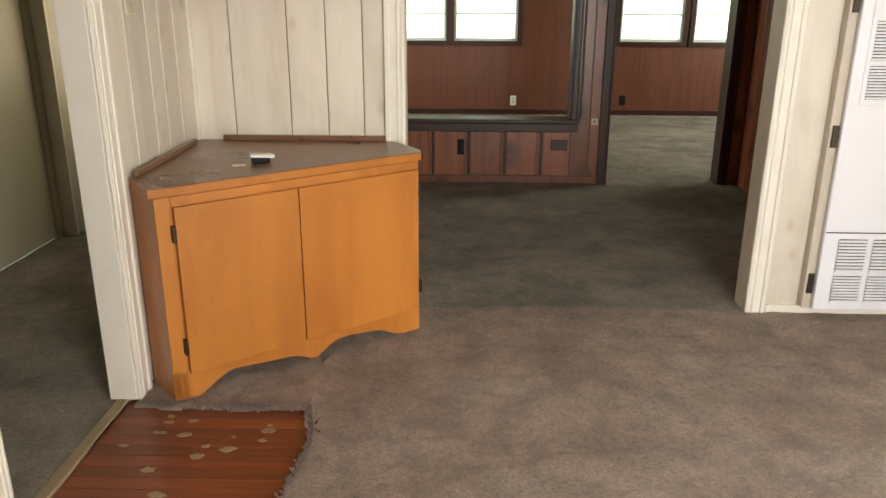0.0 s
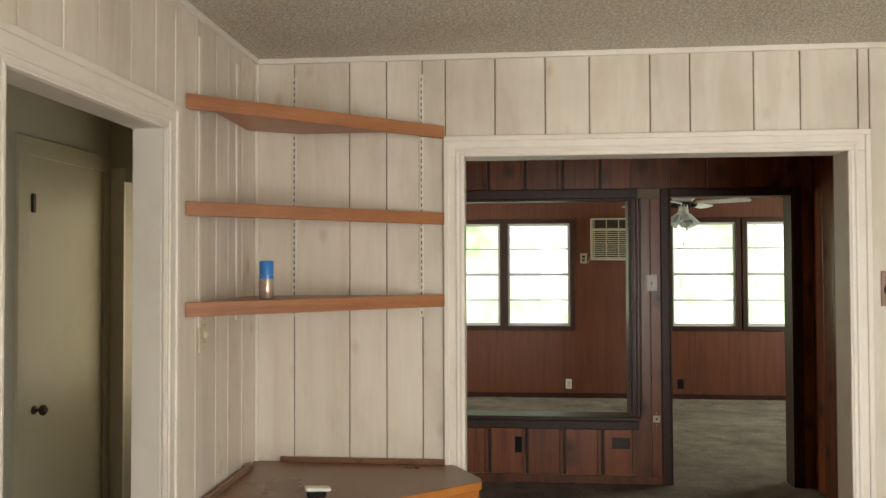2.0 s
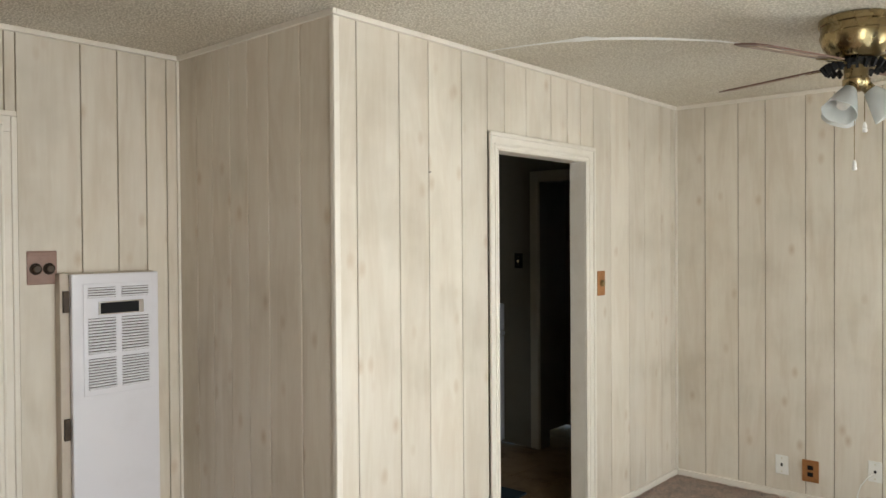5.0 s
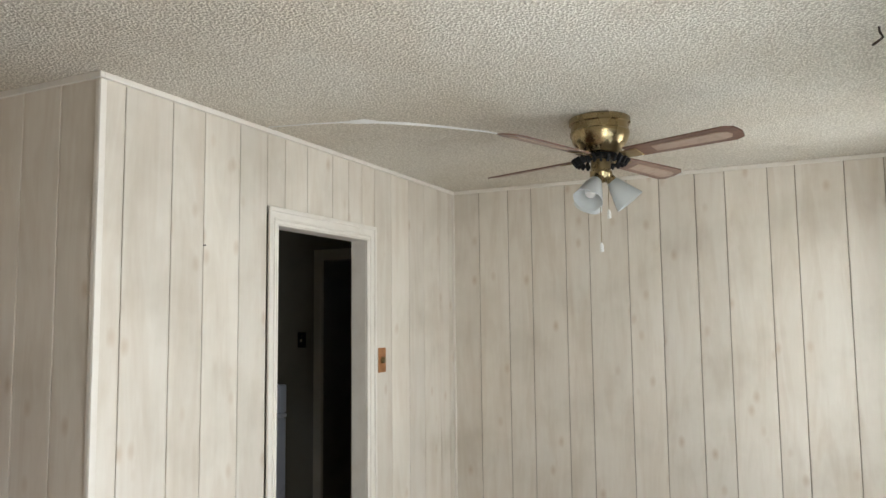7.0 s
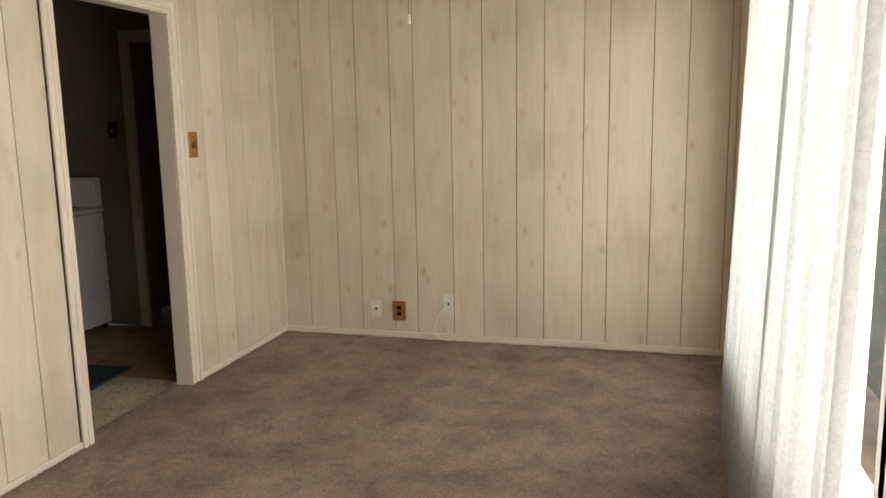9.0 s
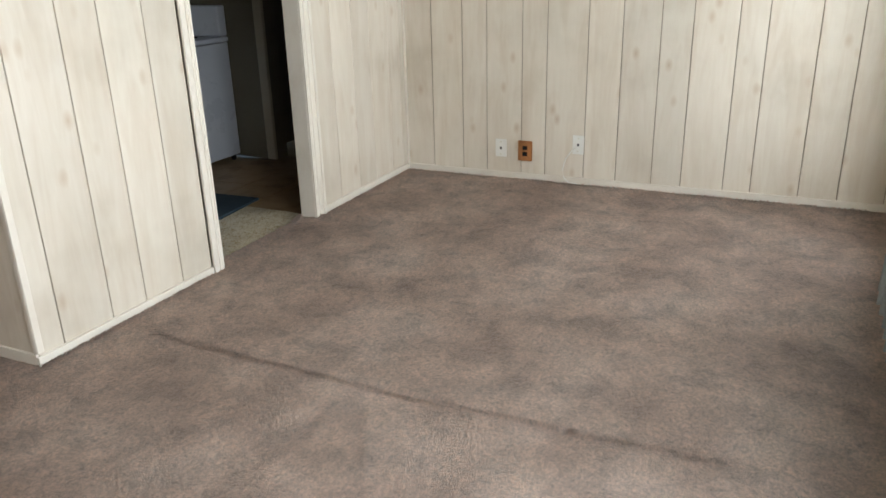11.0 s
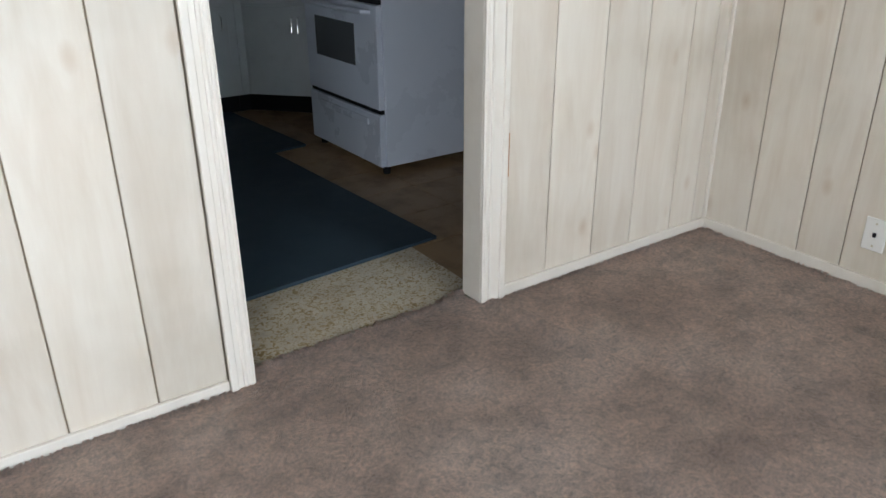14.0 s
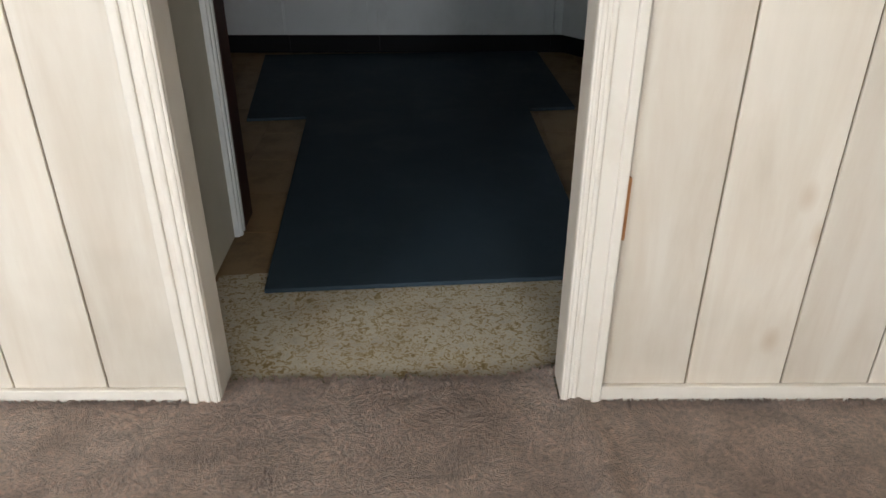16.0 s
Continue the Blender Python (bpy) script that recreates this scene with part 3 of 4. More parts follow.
part("casing_strip", boxes((KW, KW + 0.026, 2.895, 2.91, 0, 2.07), (KW, KW + 0.024, 2.93, 2.943, 0, 2.07), bevel=0.003), CABINET, dc)
part("jamb", boxes((KW - 0.1, KW + 0.022, 2.957, 3.06, 0, 2.0), bevel=0.003), PINE_TRIM, dc, "dark reddish door jamb")
ec = structure("door_casing_east", boxes((KE - 0.018, KE, 3.135, 3.215, 0, 2.08), bevel=0.004), PLASTER, "cream casing of a dark doorway")
part("casing_head", boxes((KE - 0.018, KE, 2.31, 3.135, 2.0, 2.08), bevel=0.004), PLASTER, ec)
part("casing_strip", boxes((KE - 0.024, KE - 0.016, 3.14, 3.155, 0, 2.0), bevel=0.002), PLASTER, ec)


def plate(name, cx, cy, cz, facing, w, h, mat, label, category, kind="outlet"):
    """A wall plate; facing is the way it looks: +x, -x or -y."""
    root = thing(name, cx, cy, cz, label, category)
    m = Matrix.Translation((cx, cy, cz)) @ {"-y": Matrix.Identity(4), "-x": Matrix.Rotation(radians(-90), 4, "Z"), "+x": Matrix.Rotation(radians(90), 4, "Z")}[facing]

    def add(nm, bm, mt, lab=""):
        return part(nm, moved(bm, m), mt, root, lab)
    add("faceplate", boxes((-w / 2, w / 2, -0.006, 0, -h / 2, h / 2), bevel=0.003), mat)
    if kind == "outlet":
        for s in (-1, 1):
            add("socket", boxes((-0.016, 0.016, -0.009, -0.005, s * 0.02 - 0.013, s * 0.02 + 0.013), bevel=0.002), BLACK if mat is not PLASTIC else IVORY)
        add("screw", lathe([(0.003, 0), (0.003, 0.002)], 0, 0, 0, 10) and boxes((-0.003, 0.003, -0.008, -0.005, -0.003, 0.003)), BRASS)
    elif kind == "switch":
        add("toggle", moved(boxes((-0.005, 0.005, -0.022, -0.004, -0.011, 0.011), bevel=0.003), Matrix.Rotation(radians(18), 4, "X")), IVORY)
        for s in (-1, 1):
            add("screw", boxes((-0.003, 0.003, -0.008, -0.005, s * 0.03 - 0.003, s * 0.03 + 0.003)), BRASS)
    elif kind == "dimmer":
        add("dimmer_knob", moved(lathe([(0.019, 0.0), (0.019, 0.006), (0.015, 0.016), (0.011, 0.019)], 0, 0), Matrix.Translation((0, -0.005, 0)) @ Matrix.Rotation(radians(90), 4, "X")), BRASS, "round brass dimmer knob")
    elif kind == "jack":
        add("jack_socket", boxes((-0.006, 0.006, -0.011, -0.005, -0.008, 0.008), bevel=0.002), BLACK)
        for s in (-1, 1):
            add("screw", boxes((-0.003, 0.003, -0.008, -0.005, s * 0.04 - 0.003, s * 0.04 + 0.003)), IVORY)
    elif kind == "knobs":
        for s in (-0.026, 0.026):
            add("control_knob", moved(lathe([(0.024, 0.0), (0.024, 0.004), (0.018, 0.008), (0.017, 0.022), (0.012, 0.025)], 0, 0), Matrix.Translation((s, -0.005, -0.005)) @ Matrix.Rotation(radians(90), 4, "X")), DARK_METAL, "dark round control knob")
        add("rim", boxes((-w / 2 + 0.004, w / 2 - 0.004, -0.009, -0.005, h / 2 - 0.02, h / 2 - 0.006), bevel=0.002), BROWN_PLATE)
    return root


plate("wall_switch", KE, 3.33, 1.41, "-x", 0.075, 0.115, BLACK, "dark switch plate on the dim kitchen wall", "switch", "switch")


def mat_slab(name, pts, label):
    root = whole(name, prism(pts, -0.012, 0.003, 0.003), MAT, label, "floor mat")
    return root


mat_slab("floor_mat", [(2.95, 3.99), (4.452, 4.147), (4.38, 5.118), (2.825, 5.045)], "dark blue foam mat along the kitchen cabinets")
near_mat = mat_slab("floor_mat", [(3.316, 2.561), (4.30, 2.64), (4.23, 4.155), (3.218, 4.03)], "thick dark blue foam mat beside the doorway")
near_mat.location.z = 0.006
for i in range(22):
    x, y = random.uniform(3.45, 4.1), random.uniform(2.68, 3.7)
    bm = prism([(x, y), (x + random.uniform(0.003, 0.007), y + 0.002), (x + 0.003, y + 0.007)], 0.0028, 0.0042)
    part("lint_speck", bm, PLASTIC, near_mat)


def base_cabinet(x0, x1, doors, label):
    root = thing("base_cabinet", (x0 + x1) / 2, 5.7, 0, label, "cabinet", "kitchen base cabinets")
    part("body", boxes((x0 + 0.001, x1 - 0.001, 5.060, KN - 0.004, 0.11, 0.86)), CABINET, root)
    part("toe_kick", boxes((x0 + 0.001, x1 - 0.001, 5.140, 5.175, -0.012, 0.11)), BLACK, root, "black toe kick")
    for a, b in doors:
        d = part("door", boxes((a + 0.002, b - 0.002, 5.041, 5.059, 0.118, 0.66), bevel=0.003), CABINET, root)
        part("handle", tube([(b - 0.05, 5.041, 0.52), (b - 0.05, 5.015, 0.53), (b - 0.05, 5.015, 0.6), (b - 0.05, 5.041, 0.61)], 0.005), BRIGHT, d, "bright pull handle")
        part("drawer_front", boxes((a + 0.002, b - 0.002, 5.041, 5.059, 0.68, 0.84), bevel=0.003), CABINET, root)


base_cabinet(2.46, 2.955, ((2.47, 2.95),), "white painted kitchen base cabinet")
base_cabinet(2.955, 3.472, ((2.96, 3.42),), "white painted kitchen base cabinet with one door")
base_cabinet(3.472, 4.457, ((3.523, 3.963), (3.967, 4.406)), "white painted kitchen base cabinet with two doors")
corner = thing("corner_cabinet", 4.83, 5.6, 0, "white corner base cabinet with slanted front", "cabinet")
part("body", prism([(4.459, 5.060), (4.505, 5.060), (4.82, 4.72), (4.82, 4.27), (5.185, 4.27), (5.185, KN - 0.004), (4.459, KN - 0.004)], 0.11, 0.86), CABINET, corner)
part("toe_kick", prism([(4.459, 5.140), (4.535, 5.140), (4.87, 4.765), (4.87, 4.28), (5.18, 4.28), (5.18, 5.6), (4.459, 5.6)], -0.012, 0.11), BLACK, corner, "black toe kick")


def slanted(u0, u1, z0, z1):
    """A door leaf on the corner cabinet's slanted front; u runs along it."""
    return moved(boxes((u0, u1, -0.018, 0, z0, z1), bevel=0.003), Matrix.Translation((4.505, 5.058, 0)) @ Matrix.Rotation(math.atan2(-0.345, 0.316), 4, "Z"))


cd = part("door", slanted(0.02, 0.44, 0.118, 0.66), CABINET, corner)
part("drawer_front", slanted(0.02, 0.44, 0.68, 0.84), CABINET, corner)
for u in (0.34, 0.38):
    part("handle", moved(tube([(u, -0.018, 0.5), (u, -0.045, 0.51), (u, -0.045, 0.59), (u, -0.018, 0.6)], 0.005), Matrix.Translation((4.505, 5.058, 0)) @ Matrix.Rotation(math.atan2(-0.345, 0.316), 4, "Z")), BRIGHT, cd, "bright pull handle")
whole("worktop", prism([(2.46, 5.030), (4.495, 5.030), (4.795, 4.70), (4.795, 4.26), (5.188, 4.26), (5.188, KN - 0.002), (2.46, KN - 0.002)], 0.862, 0.9, 0.004), CABINET, "pale kitchen worktop over the base cabinets", "worktop")

# stove: front looks to -x
stove = thing("stove", 4.85, 3.82, -0.012, "white freestanding electric stove with oven window", "stove")
sx, sy0, sy1 = 4.53, 3.447, 4.21
part("body", boxes((sx + 0.03, 5.155, sy0, sy1, 0.03, 0.83), bevel=0.004), APPLIANCE, stove)
part("cooktop", boxes((sx + 0.005, 5.165, sy0 - 0.006, sy1 + 0.006, 0.834, 0.87), bevel=0.012), APPLIANCE, stove)
for bx, by, r in ((4.70, 3.64, 0.10), (4.70, 4.01, 0.075), (4.96, 3.64, 0.075), (4.96, 4.01, 0.10)):
    part("burner", lathe([(r, 0), (r, 0.006), (r * 0.8, 0.012), (0.01, 0.012)], bx, by, 0.868, 28), BLACK, stove, "black coil burner")
part("backguard", boxes((5.085, 5.165, sy0, sy1, 0.872, 1.08), bevel=0.012), APPLIANCE, stove)
od = part("oven_door", boxes((sx, sx + 0.03, sy0 + 0.006, sy1 - 0.006, 0.315, 0.80), bevel=0.006), APPLIANCE, stove)
part("oven_window", boxes((sx - 0.003, sx + 0.004, 3.668, 4.085, 0.50, 0.70), bevel=0.002), DARK_GLASS, od, "dark oven window glass")
part("door_handle", tube([(sx, 3.51, 0.765), (sx - 0.035, 3.52, 0.768), (sx - 0.04, 3.66, 0.77), (sx - 0.04, 3.99, 0.77), (sx - 0.035, 4.13, 0.768), (sx, 4.14, 0.765)], 0.013, 12), APPLIANCE, od)
part("control_gap", boxes((sx + 0.012, sx + 0.032, sy0 + 0.008, sy1 - 0.008, 0.803, 0.832)), BLACK, stove)
dr = part("storage_drawer", boxes((sx, sx + 0.03, sy0 + 0.006, sy1 - 0.006, 0.03, 0.292), bevel=0.006), APPLIANCE, stove)
part("drawer_grip", boxes((sx - 0.008, sx + 0.004, 3.56, 4.08, 0.225, 0.262), bevel=0.008), APPLIANCE, dr)
part("gap", boxes((sx + 0.012, sx + 0.032, sy0 + 0.01, sy1 - 0.01, 0.294, 0.313)), BLACK, stove)
for fx in (4.575, 5.115):
    for fy in (3.48, 4.16):
        part("foot", lathe([(0.018, 0), (0.018, 0.035)], fx, fy, -0.011, 12), BLACK, stove)

# ---- dark pine room and den ----
DW, DX = -2.6, -0.93
db = structure("wall_dark_east", boxes((JOG + G, JOG + T, N + T, DARK_Y + 0.14, 0, CEIL)), GROOVE, "dark knotty pine board wall")
board_wall(db, "y", JOG, -1, [((N + T, 3.55, 3.75, 4.0, 4.2, 4.45, 4.62, 4.9, 5.1, 5.34, 5.5, DARK_Y), 0, CEIL)], PINE)
structure("wall_dark_south", boxes((DX, OPEN_N[0] - 0.02, N + T, N + T + 0.012, 0, CEIL), (OPEN_N[1] + 0.02, JOG, N + T, N + T + 0.012, 0, CEIL), (OPEN_N[0] - 0.02, OPEN_N[1] + 0.02, N + T, N + T + 0.012, OPEN_N[2] + 0.015, CEIL)), PINE, "dark pine side of the opening wall")
structure("wall_dark_west", boxes((DX - 0.06, DX, N + T, DARK_Y + 0.14, 0, CEIL), (DW - T, DW, DARK_Y, 6.8, 0, CEIL), (DW - T, DW, 8.4, DEN_Y + T, 0, CEIL), (DW - T, DW, 6.8, 8.4, 0, 0.85), (DW - T, DW, 6.8, 8.4, 2.05, CEIL)), PINE, "dark pine end wall")
structure("ceiling_dark", boxes((DX - 0.06, JOG + T, N + T, DARK_Y + 0.14, CEIL, CEIL + 0.08)), PLASTER, "dim ceiling of the pine room")

PO = (-0.79, 1.05, 0.45, 2.05)        # pass-through
DO = (1.337, 2.167, 2.045)           # den doorway
DT = 0.13
pw = structure("wall_partition", boxes((DW, PO[0], DARK_Y + G, DARK_Y + DT, 0, CEIL), (PO[0], PO[1], DARK_Y + G, DARK_Y + DT, 0, PO[2]), (PO[0], PO[1], DARK_Y + G, DARK_Y + DT, PO[3], CEIL), (PO[1], DO[0] - 0.012, DARK_Y + G, DARK_Y + DT, 0, CEIL), (DO[0] - 0.012, DO[1] + 0.012, DARK_Y + G, DARK_Y + DT, DO[2] + 0.012, CEIL), (DO[1] + 0.012, JOG + G, DARK_Y + G, DARK_Y + DT, 0, CEIL)), GROOVE, "dark knotty pine partition with pass-through and doorway")
edges_low = [-0.79, -0.52, -0.25, 0.02, 0.29, 0.56, 0.83, 1.05]
board_wall(pw, "x", DARK_Y, -1, [(edges_low, 0.06, 0.385), (edges_low + [1.337, 1.6, 1.87, 2.14, JOG], 2.12, CEIL), ((1.05, 1.19, 1.337), 0.0, 2.05), ((2.167, JOG), 0, 2.12), ((DX, PO[0]), 0, CEIL)], PINE)
for x in edges_low[1:-1]:
    for z0, z1 in ((0.062, 0.383), (2.122, 2.41)):
        part("batten", boxes((x - 0.026, x - 0.008, DARK_Y - 0.012, DARK_Y, z0, z1), bevel=0.003), PINE, pw)
        part("batten", boxes((x + 0.006, x + 0.024, DARK_Y - 0.010, DARK_Y, z0, z1), bevel=0.003), PINE_TRIM, pw)
part("base_trim", boxes((PO[0], DO[0] - 0.05, DARK_Y - 0.016, DARK_Y, 0, 0.058), bevel=0.004), PINE, pw)
part("ledge", boxes((PO[0] - 0.03, PO[1] + 0.06, DARK_Y - 0.035, DARK_Y + DT + 0.03, 0.452, 0.482), bevel=0.005), PINE_TRIM, pw, "glossy dark window ledge")
part("apron", boxes((PO[0], PO[1] + 0.05, DARK_Y - 0.022, DARK_Y, 0.388, 0.450), bevel=0.005), PINE_TRIM, pw)
part("head_trim", boxes((PO[0], PO[1] + 0.05, DARK_Y - 0.02, DARK_Y, 2.05, 2.118), bevel=0.005), PINE_TRIM, pw)
for x0, x1, y0 in ((1.052, 1.075, 0.024), (1.085, 1.1, 0.018), (1.11, 1.125, 0.012)):
    part("side_trim", boxes((x0, x1, DARK_Y - y0, DARK_Y, 0.484, 2.05), bevel=0.004), PINE_TRIM, pw)
part("side_jamb", boxes((PO[1] - 0.014, PO[1], DARK_Y, DARK_Y + DT, 0.484, 2.05), bevel=0.002), PINE_TRIM, pw)
part("head_jamb", boxes((PO[0], PO[1] - 0.014, DARK_Y, DARK_Y + DT, 2.036, 2.05), bevel=0.002), PINE_TRIM, pw)
for x0, x1 in ((DO[0] - 0.012, DO[0]), (DO[1], DO[1] + 0.012)):
    part("door_jamb", boxes((x0, x1, DARK_Y - 0.015, DARK_Y + DT + 0.015, 0, DO[2] + 0.012), bevel=0.002), PINE_TRIM, pw)
for x0, x1 in ((DO[0] - 0.075, DO[0] - 0.013), (DO[1] + 0.013, DO[1] + 0.075)):
    part("door_trim", boxes((x0, x1, DARK_Y - 0.02, DARK_Y, 0, DO[2] + 0.07), bevel=0.005), PINE_TRIM, pw)
part("door_head_trim", boxes((DO[0] - 0.012, DO[1] + 0.012, DARK_Y - 0.02, DARK_Y, DO[2] + 0.013, DO[2] + 0.07), bevel=0.005), PINE_TRIM, pw)
plate("light_switch", 1.2, DARK_Y, 1.44, "-y", 0.075, 0.118, PLASTIC, "white switch plate on the dark pine post", "switch", "switch")
plate("wall_outlet", 0.25, DARK_Y - 0.001, 0.27, "-y", 0.07, 0.115, BLACK, "black outlet plate on knotty pine", "outlet")
plate("phone_jack", 1.225, DARK_Y, 0.467, "-y", 0.05, 0.05, IVORY, "small ivory phone jack on the pine post", "jack", "jack")
vent = thing("wall_vent", 0.98, DARK_Y, 0.29, "small dark louvred vent in the pine panel", "vent")
part("frame", boxes((0.91, 1.035, DARK_Y - 0.008, DARK_Y, 0.25, 0.33), bevel=0.002), PINE_TRIM, vent)
for k in range(5):
    part("louvre", boxes((0.92, 1.025, DARK_Y - 0.013, DARK_Y - 0.007, 0.258 + k * 0.014, 0.264 + k * 0.014)), DARK_METAL, vent)

# den shell with windows
WINS = ((-0.70, 0.06), (0.155, 0.89), (2.08, 2.81), (2.93, 3.66))
WZ = (0.85, 2.07)
rows, x = [], DW
for a, b in WINS:
    rows += [(x, a, DEN_Y, DEN_Y + T, 0, CEIL), (a, b, DEN_Y, DEN_Y + T, 0, WZ[0]), (a, b, DEN_Y, DEN_Y + T, WZ[1], CEIL)]
    x = b
rows.append((x, 4.6 + T, DEN_Y, DEN_Y + T, 0, CEIL))
dn = structure("wall_den_north", boxes(*rows), DEN_PANEL, "red-brown panelled den wall with windows")
structure("wall_den_east", boxes((4.6, 4.6 + T, DARK_Y, 6.8, 0, CEIL), (4.6, 4.6 + T, 8.4, DEN_Y, 0, CEIL), (4.6, 4.6 + T, 6.8, 8.4, 0, 0.85), (4.6, 4.6 + T, 6.8, 8.4, 2.05, CEIL)), DEN_PANEL, "red-brown den end wall")
structure("wall_den_south", boxes((JOG + T, 4.6, DARK_Y + 0.02, DARK_Y + DT, 0, CEIL)), DEN_PANEL, "red-brown den wall")
structure("ceiling_den", boxes((DW, 4.6, DARK_Y + DT + 0.001, DEN_Y, DEN_CEIL, DEN_CEIL + 0.08)), POPCORN, "white den ceiling")
strip("baseboard_den", (DW, 4.6, DEN_Y - 0.015, DEN_Y, 0, 0.06), "dark brown den baseboard", PINE_TRIM)
for i, (a, b) in enumerate(WINS):
    w = structure("window_%d" % (i + 1), boxes((a - 0.055, a, DEN_Y - 0.02, DEN_Y, WZ[0] - 0.05, WZ[1] + 0.05), (b, b + 0.055 if i % 2 else b + 0.045, DEN_Y - 0.02, DEN_Y, WZ[0] - 0.05, WZ[1] + 0.05), (a, b, DEN_Y - 0.02, DEN_Y, WZ[1], WZ[1] + 0.05), (a, b, DEN_Y - 0.026, DEN_Y, WZ[0] - 0.05, WZ[0]), bevel=0.003), PINE_TRIM, "bright den window with raised blinds in dark frame")
    fr = [(a, a + 0.025), (b - 0.025, b)]
    part("window_frame", boxes(*[(u, v, DEN_Y + 0.03, DEN_Y + 0.07, WZ[0], WZ[1]) for u, v in fr], (a + 0.025, b - 0.025, DEN_Y + 0.03, DEN_Y + 0.07, WZ[0], WZ[0] + 0.03), (a + 0.025, b - 0.025, DEN_Y + 0.03, DEN_Y + 0.07, WZ[1] - 0.03, WZ[1])), CABINET, w)
    hz = (WZ[1] - WZ[0]) / 4
    for k in (1, 2, 3):
        h = 0.016 if k == 2 else 0.008
        part("muntin", boxes((a + 0.025, b - 0.025, DEN_Y + 0.035, DEN_Y + 0.06, WZ[0] + k * hz - h, WZ[0] + k * hz + h)), CABINET, w)
    for k in range(4):
        p = part("pane", boxes((a + 0.025, b - 0.025, DEN_Y + 0.046, DEN_Y + 0.05, WZ[0] + k * hz + 0.01, WZ[0] + (k + 1) * hz - 0.01)), GLASS, w)
        p.visible_shadow = False
    bl = bmesh.new()
    for k in range(38):
        z = WZ[1] - 0.04 - k * 0.0305
        v = [bl.verts.new(q) for q in ((a + 0.012, DEN_Y + 0.004, z), (b - 0.012, DEN_Y + 0.004, z), (b - 0.012, DEN_Y + 0.026, z + 0.001), (a + 0.012, DEN_Y + 0.026, z + 0.001))]
        bl.faces.new(v)
    bb = tagged(new("window_blind", mesh_of("window_blind", bl, PLASTIC)), "open white slatted blind hanging in window", "blind", "den blinds", kind="stuff")
    part("cord", tube([(a + 0.09, DEN_Y + 0.002, WZ[1] - 0.02), (a + 0.09, DEN_Y - 0.004, 1.3)], 0.003, 5), PLASTIC, w)
    part("headrail", boxes((a + 0.008, b - 0.008, DEN_Y + 0.001, DEN_Y + 0.028, WZ[1] - 0.03, WZ[1] - 0.004), bevel=0.002), PLASTIC, w)
structure("backdrop", boxes((-9, 12, 14.0, 14.1, -2, 9)), GARDEN, "bright garden foliage outside the windows")
structure("ground", boxes((-300, 300, -300, 300, -0.6, -0.5)), worn("lawn", (0.06, 0.1, 0.03), (0.1, 0.09, 0.05), 0.9, 0.5, 0.8), "grass around the house")
plate("wall_outlet", 0.865, DEN_Y, 0.165, "-y", 0.07, 0.115, PLASTIC, "white outlet on the den wall", "outlet")
plate("wall_outlet", 2.16, DEN_Y, 0.175, "-y", 0.07, 0.115, BLACK, "dark outlet plate on den wall", "outlet")
plate("wall_outlet", 1.05, DEN_Y, 1.65, "-y", 0.08, 0.12, IVORY, "ivory outlet with air conditioner plug", "outlet")

ac = thing("air_conditioner", 1.44, DEN_Y, 1.62, "beige window air conditioner set in the den wall", "air conditioner")
part("body", boxes((1.13, 1.76, DEN_Y - 0.10, DEN_Y, 1.625, 2.12), bevel=0.008), IVORY, ac)
part("grille_back", boxes((1.15, 1.74, DEN_Y - 0.104, DEN_Y - 0.098, 1.65, 1.97)), BLACK, ac)
part("top_vent", boxes((1.15, 1.74, DEN_Y - 0.104, DEN_Y - 0.098, 2.0, 2.10)), DARK_METAL, ac)
for k in range(13):
    part("grille_slat", boxes((1.15, 1.74, DEN_Y - 0.112, DEN_Y - 0.100, 1.655 + k * 0.0245, 1.664 + k * 0.0245)), IVORY, ac)
for k in range(5):
    part("grille_bar", boxes((1.16 + k * 0.142, 1.168 + k * 0.142, DEN_Y - 0.113, DEN_Y - 0.1, 1.65, 2.1)), IVORY, ac)
part("cord", tube([(1.13, DEN_Y - 0.03, 1.66), (1.10, DEN_Y - 0.03, 1.60), (1.06, DEN_Y - 0.02, 1.63)], 0.005, 6), IVORY, ac)


# ---- ceiling fans ----
def fan_blade(mat, r0, r1, w0, w1, z, ang, cx, cy, pitch=-12, inset=0.0, lift=0.0):
    bm = bmesh.new()
    n = 5
    top = [(r0, -w0), (r0 + 0.04, -w0 * 1.05), (r1 - 0.05, -w1), (r1 - 0.012, -w1 * 0.72), (r1, 0), (r1 - 0.012, w1 * 0.72), (r1 - 0.05, w1), (r0 + 0.04, w0 * 1.05), (r0, w0)]
    lo = [bm.verts.new((x, y, lift - 0.003)) for x, y in top]
    hi = [bm.verts.new((x, y, lift + 0.003)) for x, y in top]
    bm.faces.new(lo[::-1])
    bm.faces.new(hi)
    for i in range(len(top)):
        bm.faces.new((lo[i], lo[(i + 1) % len(top)], hi[(i + 1) % len(top)], hi[i]))
    return moved(bm, Matrix.Translation((cx, cy, z)) @ Matrix.Rotation(radians(ang), 4, "Z") @ Matrix.Rotation(radians(pitch), 4, "X"))


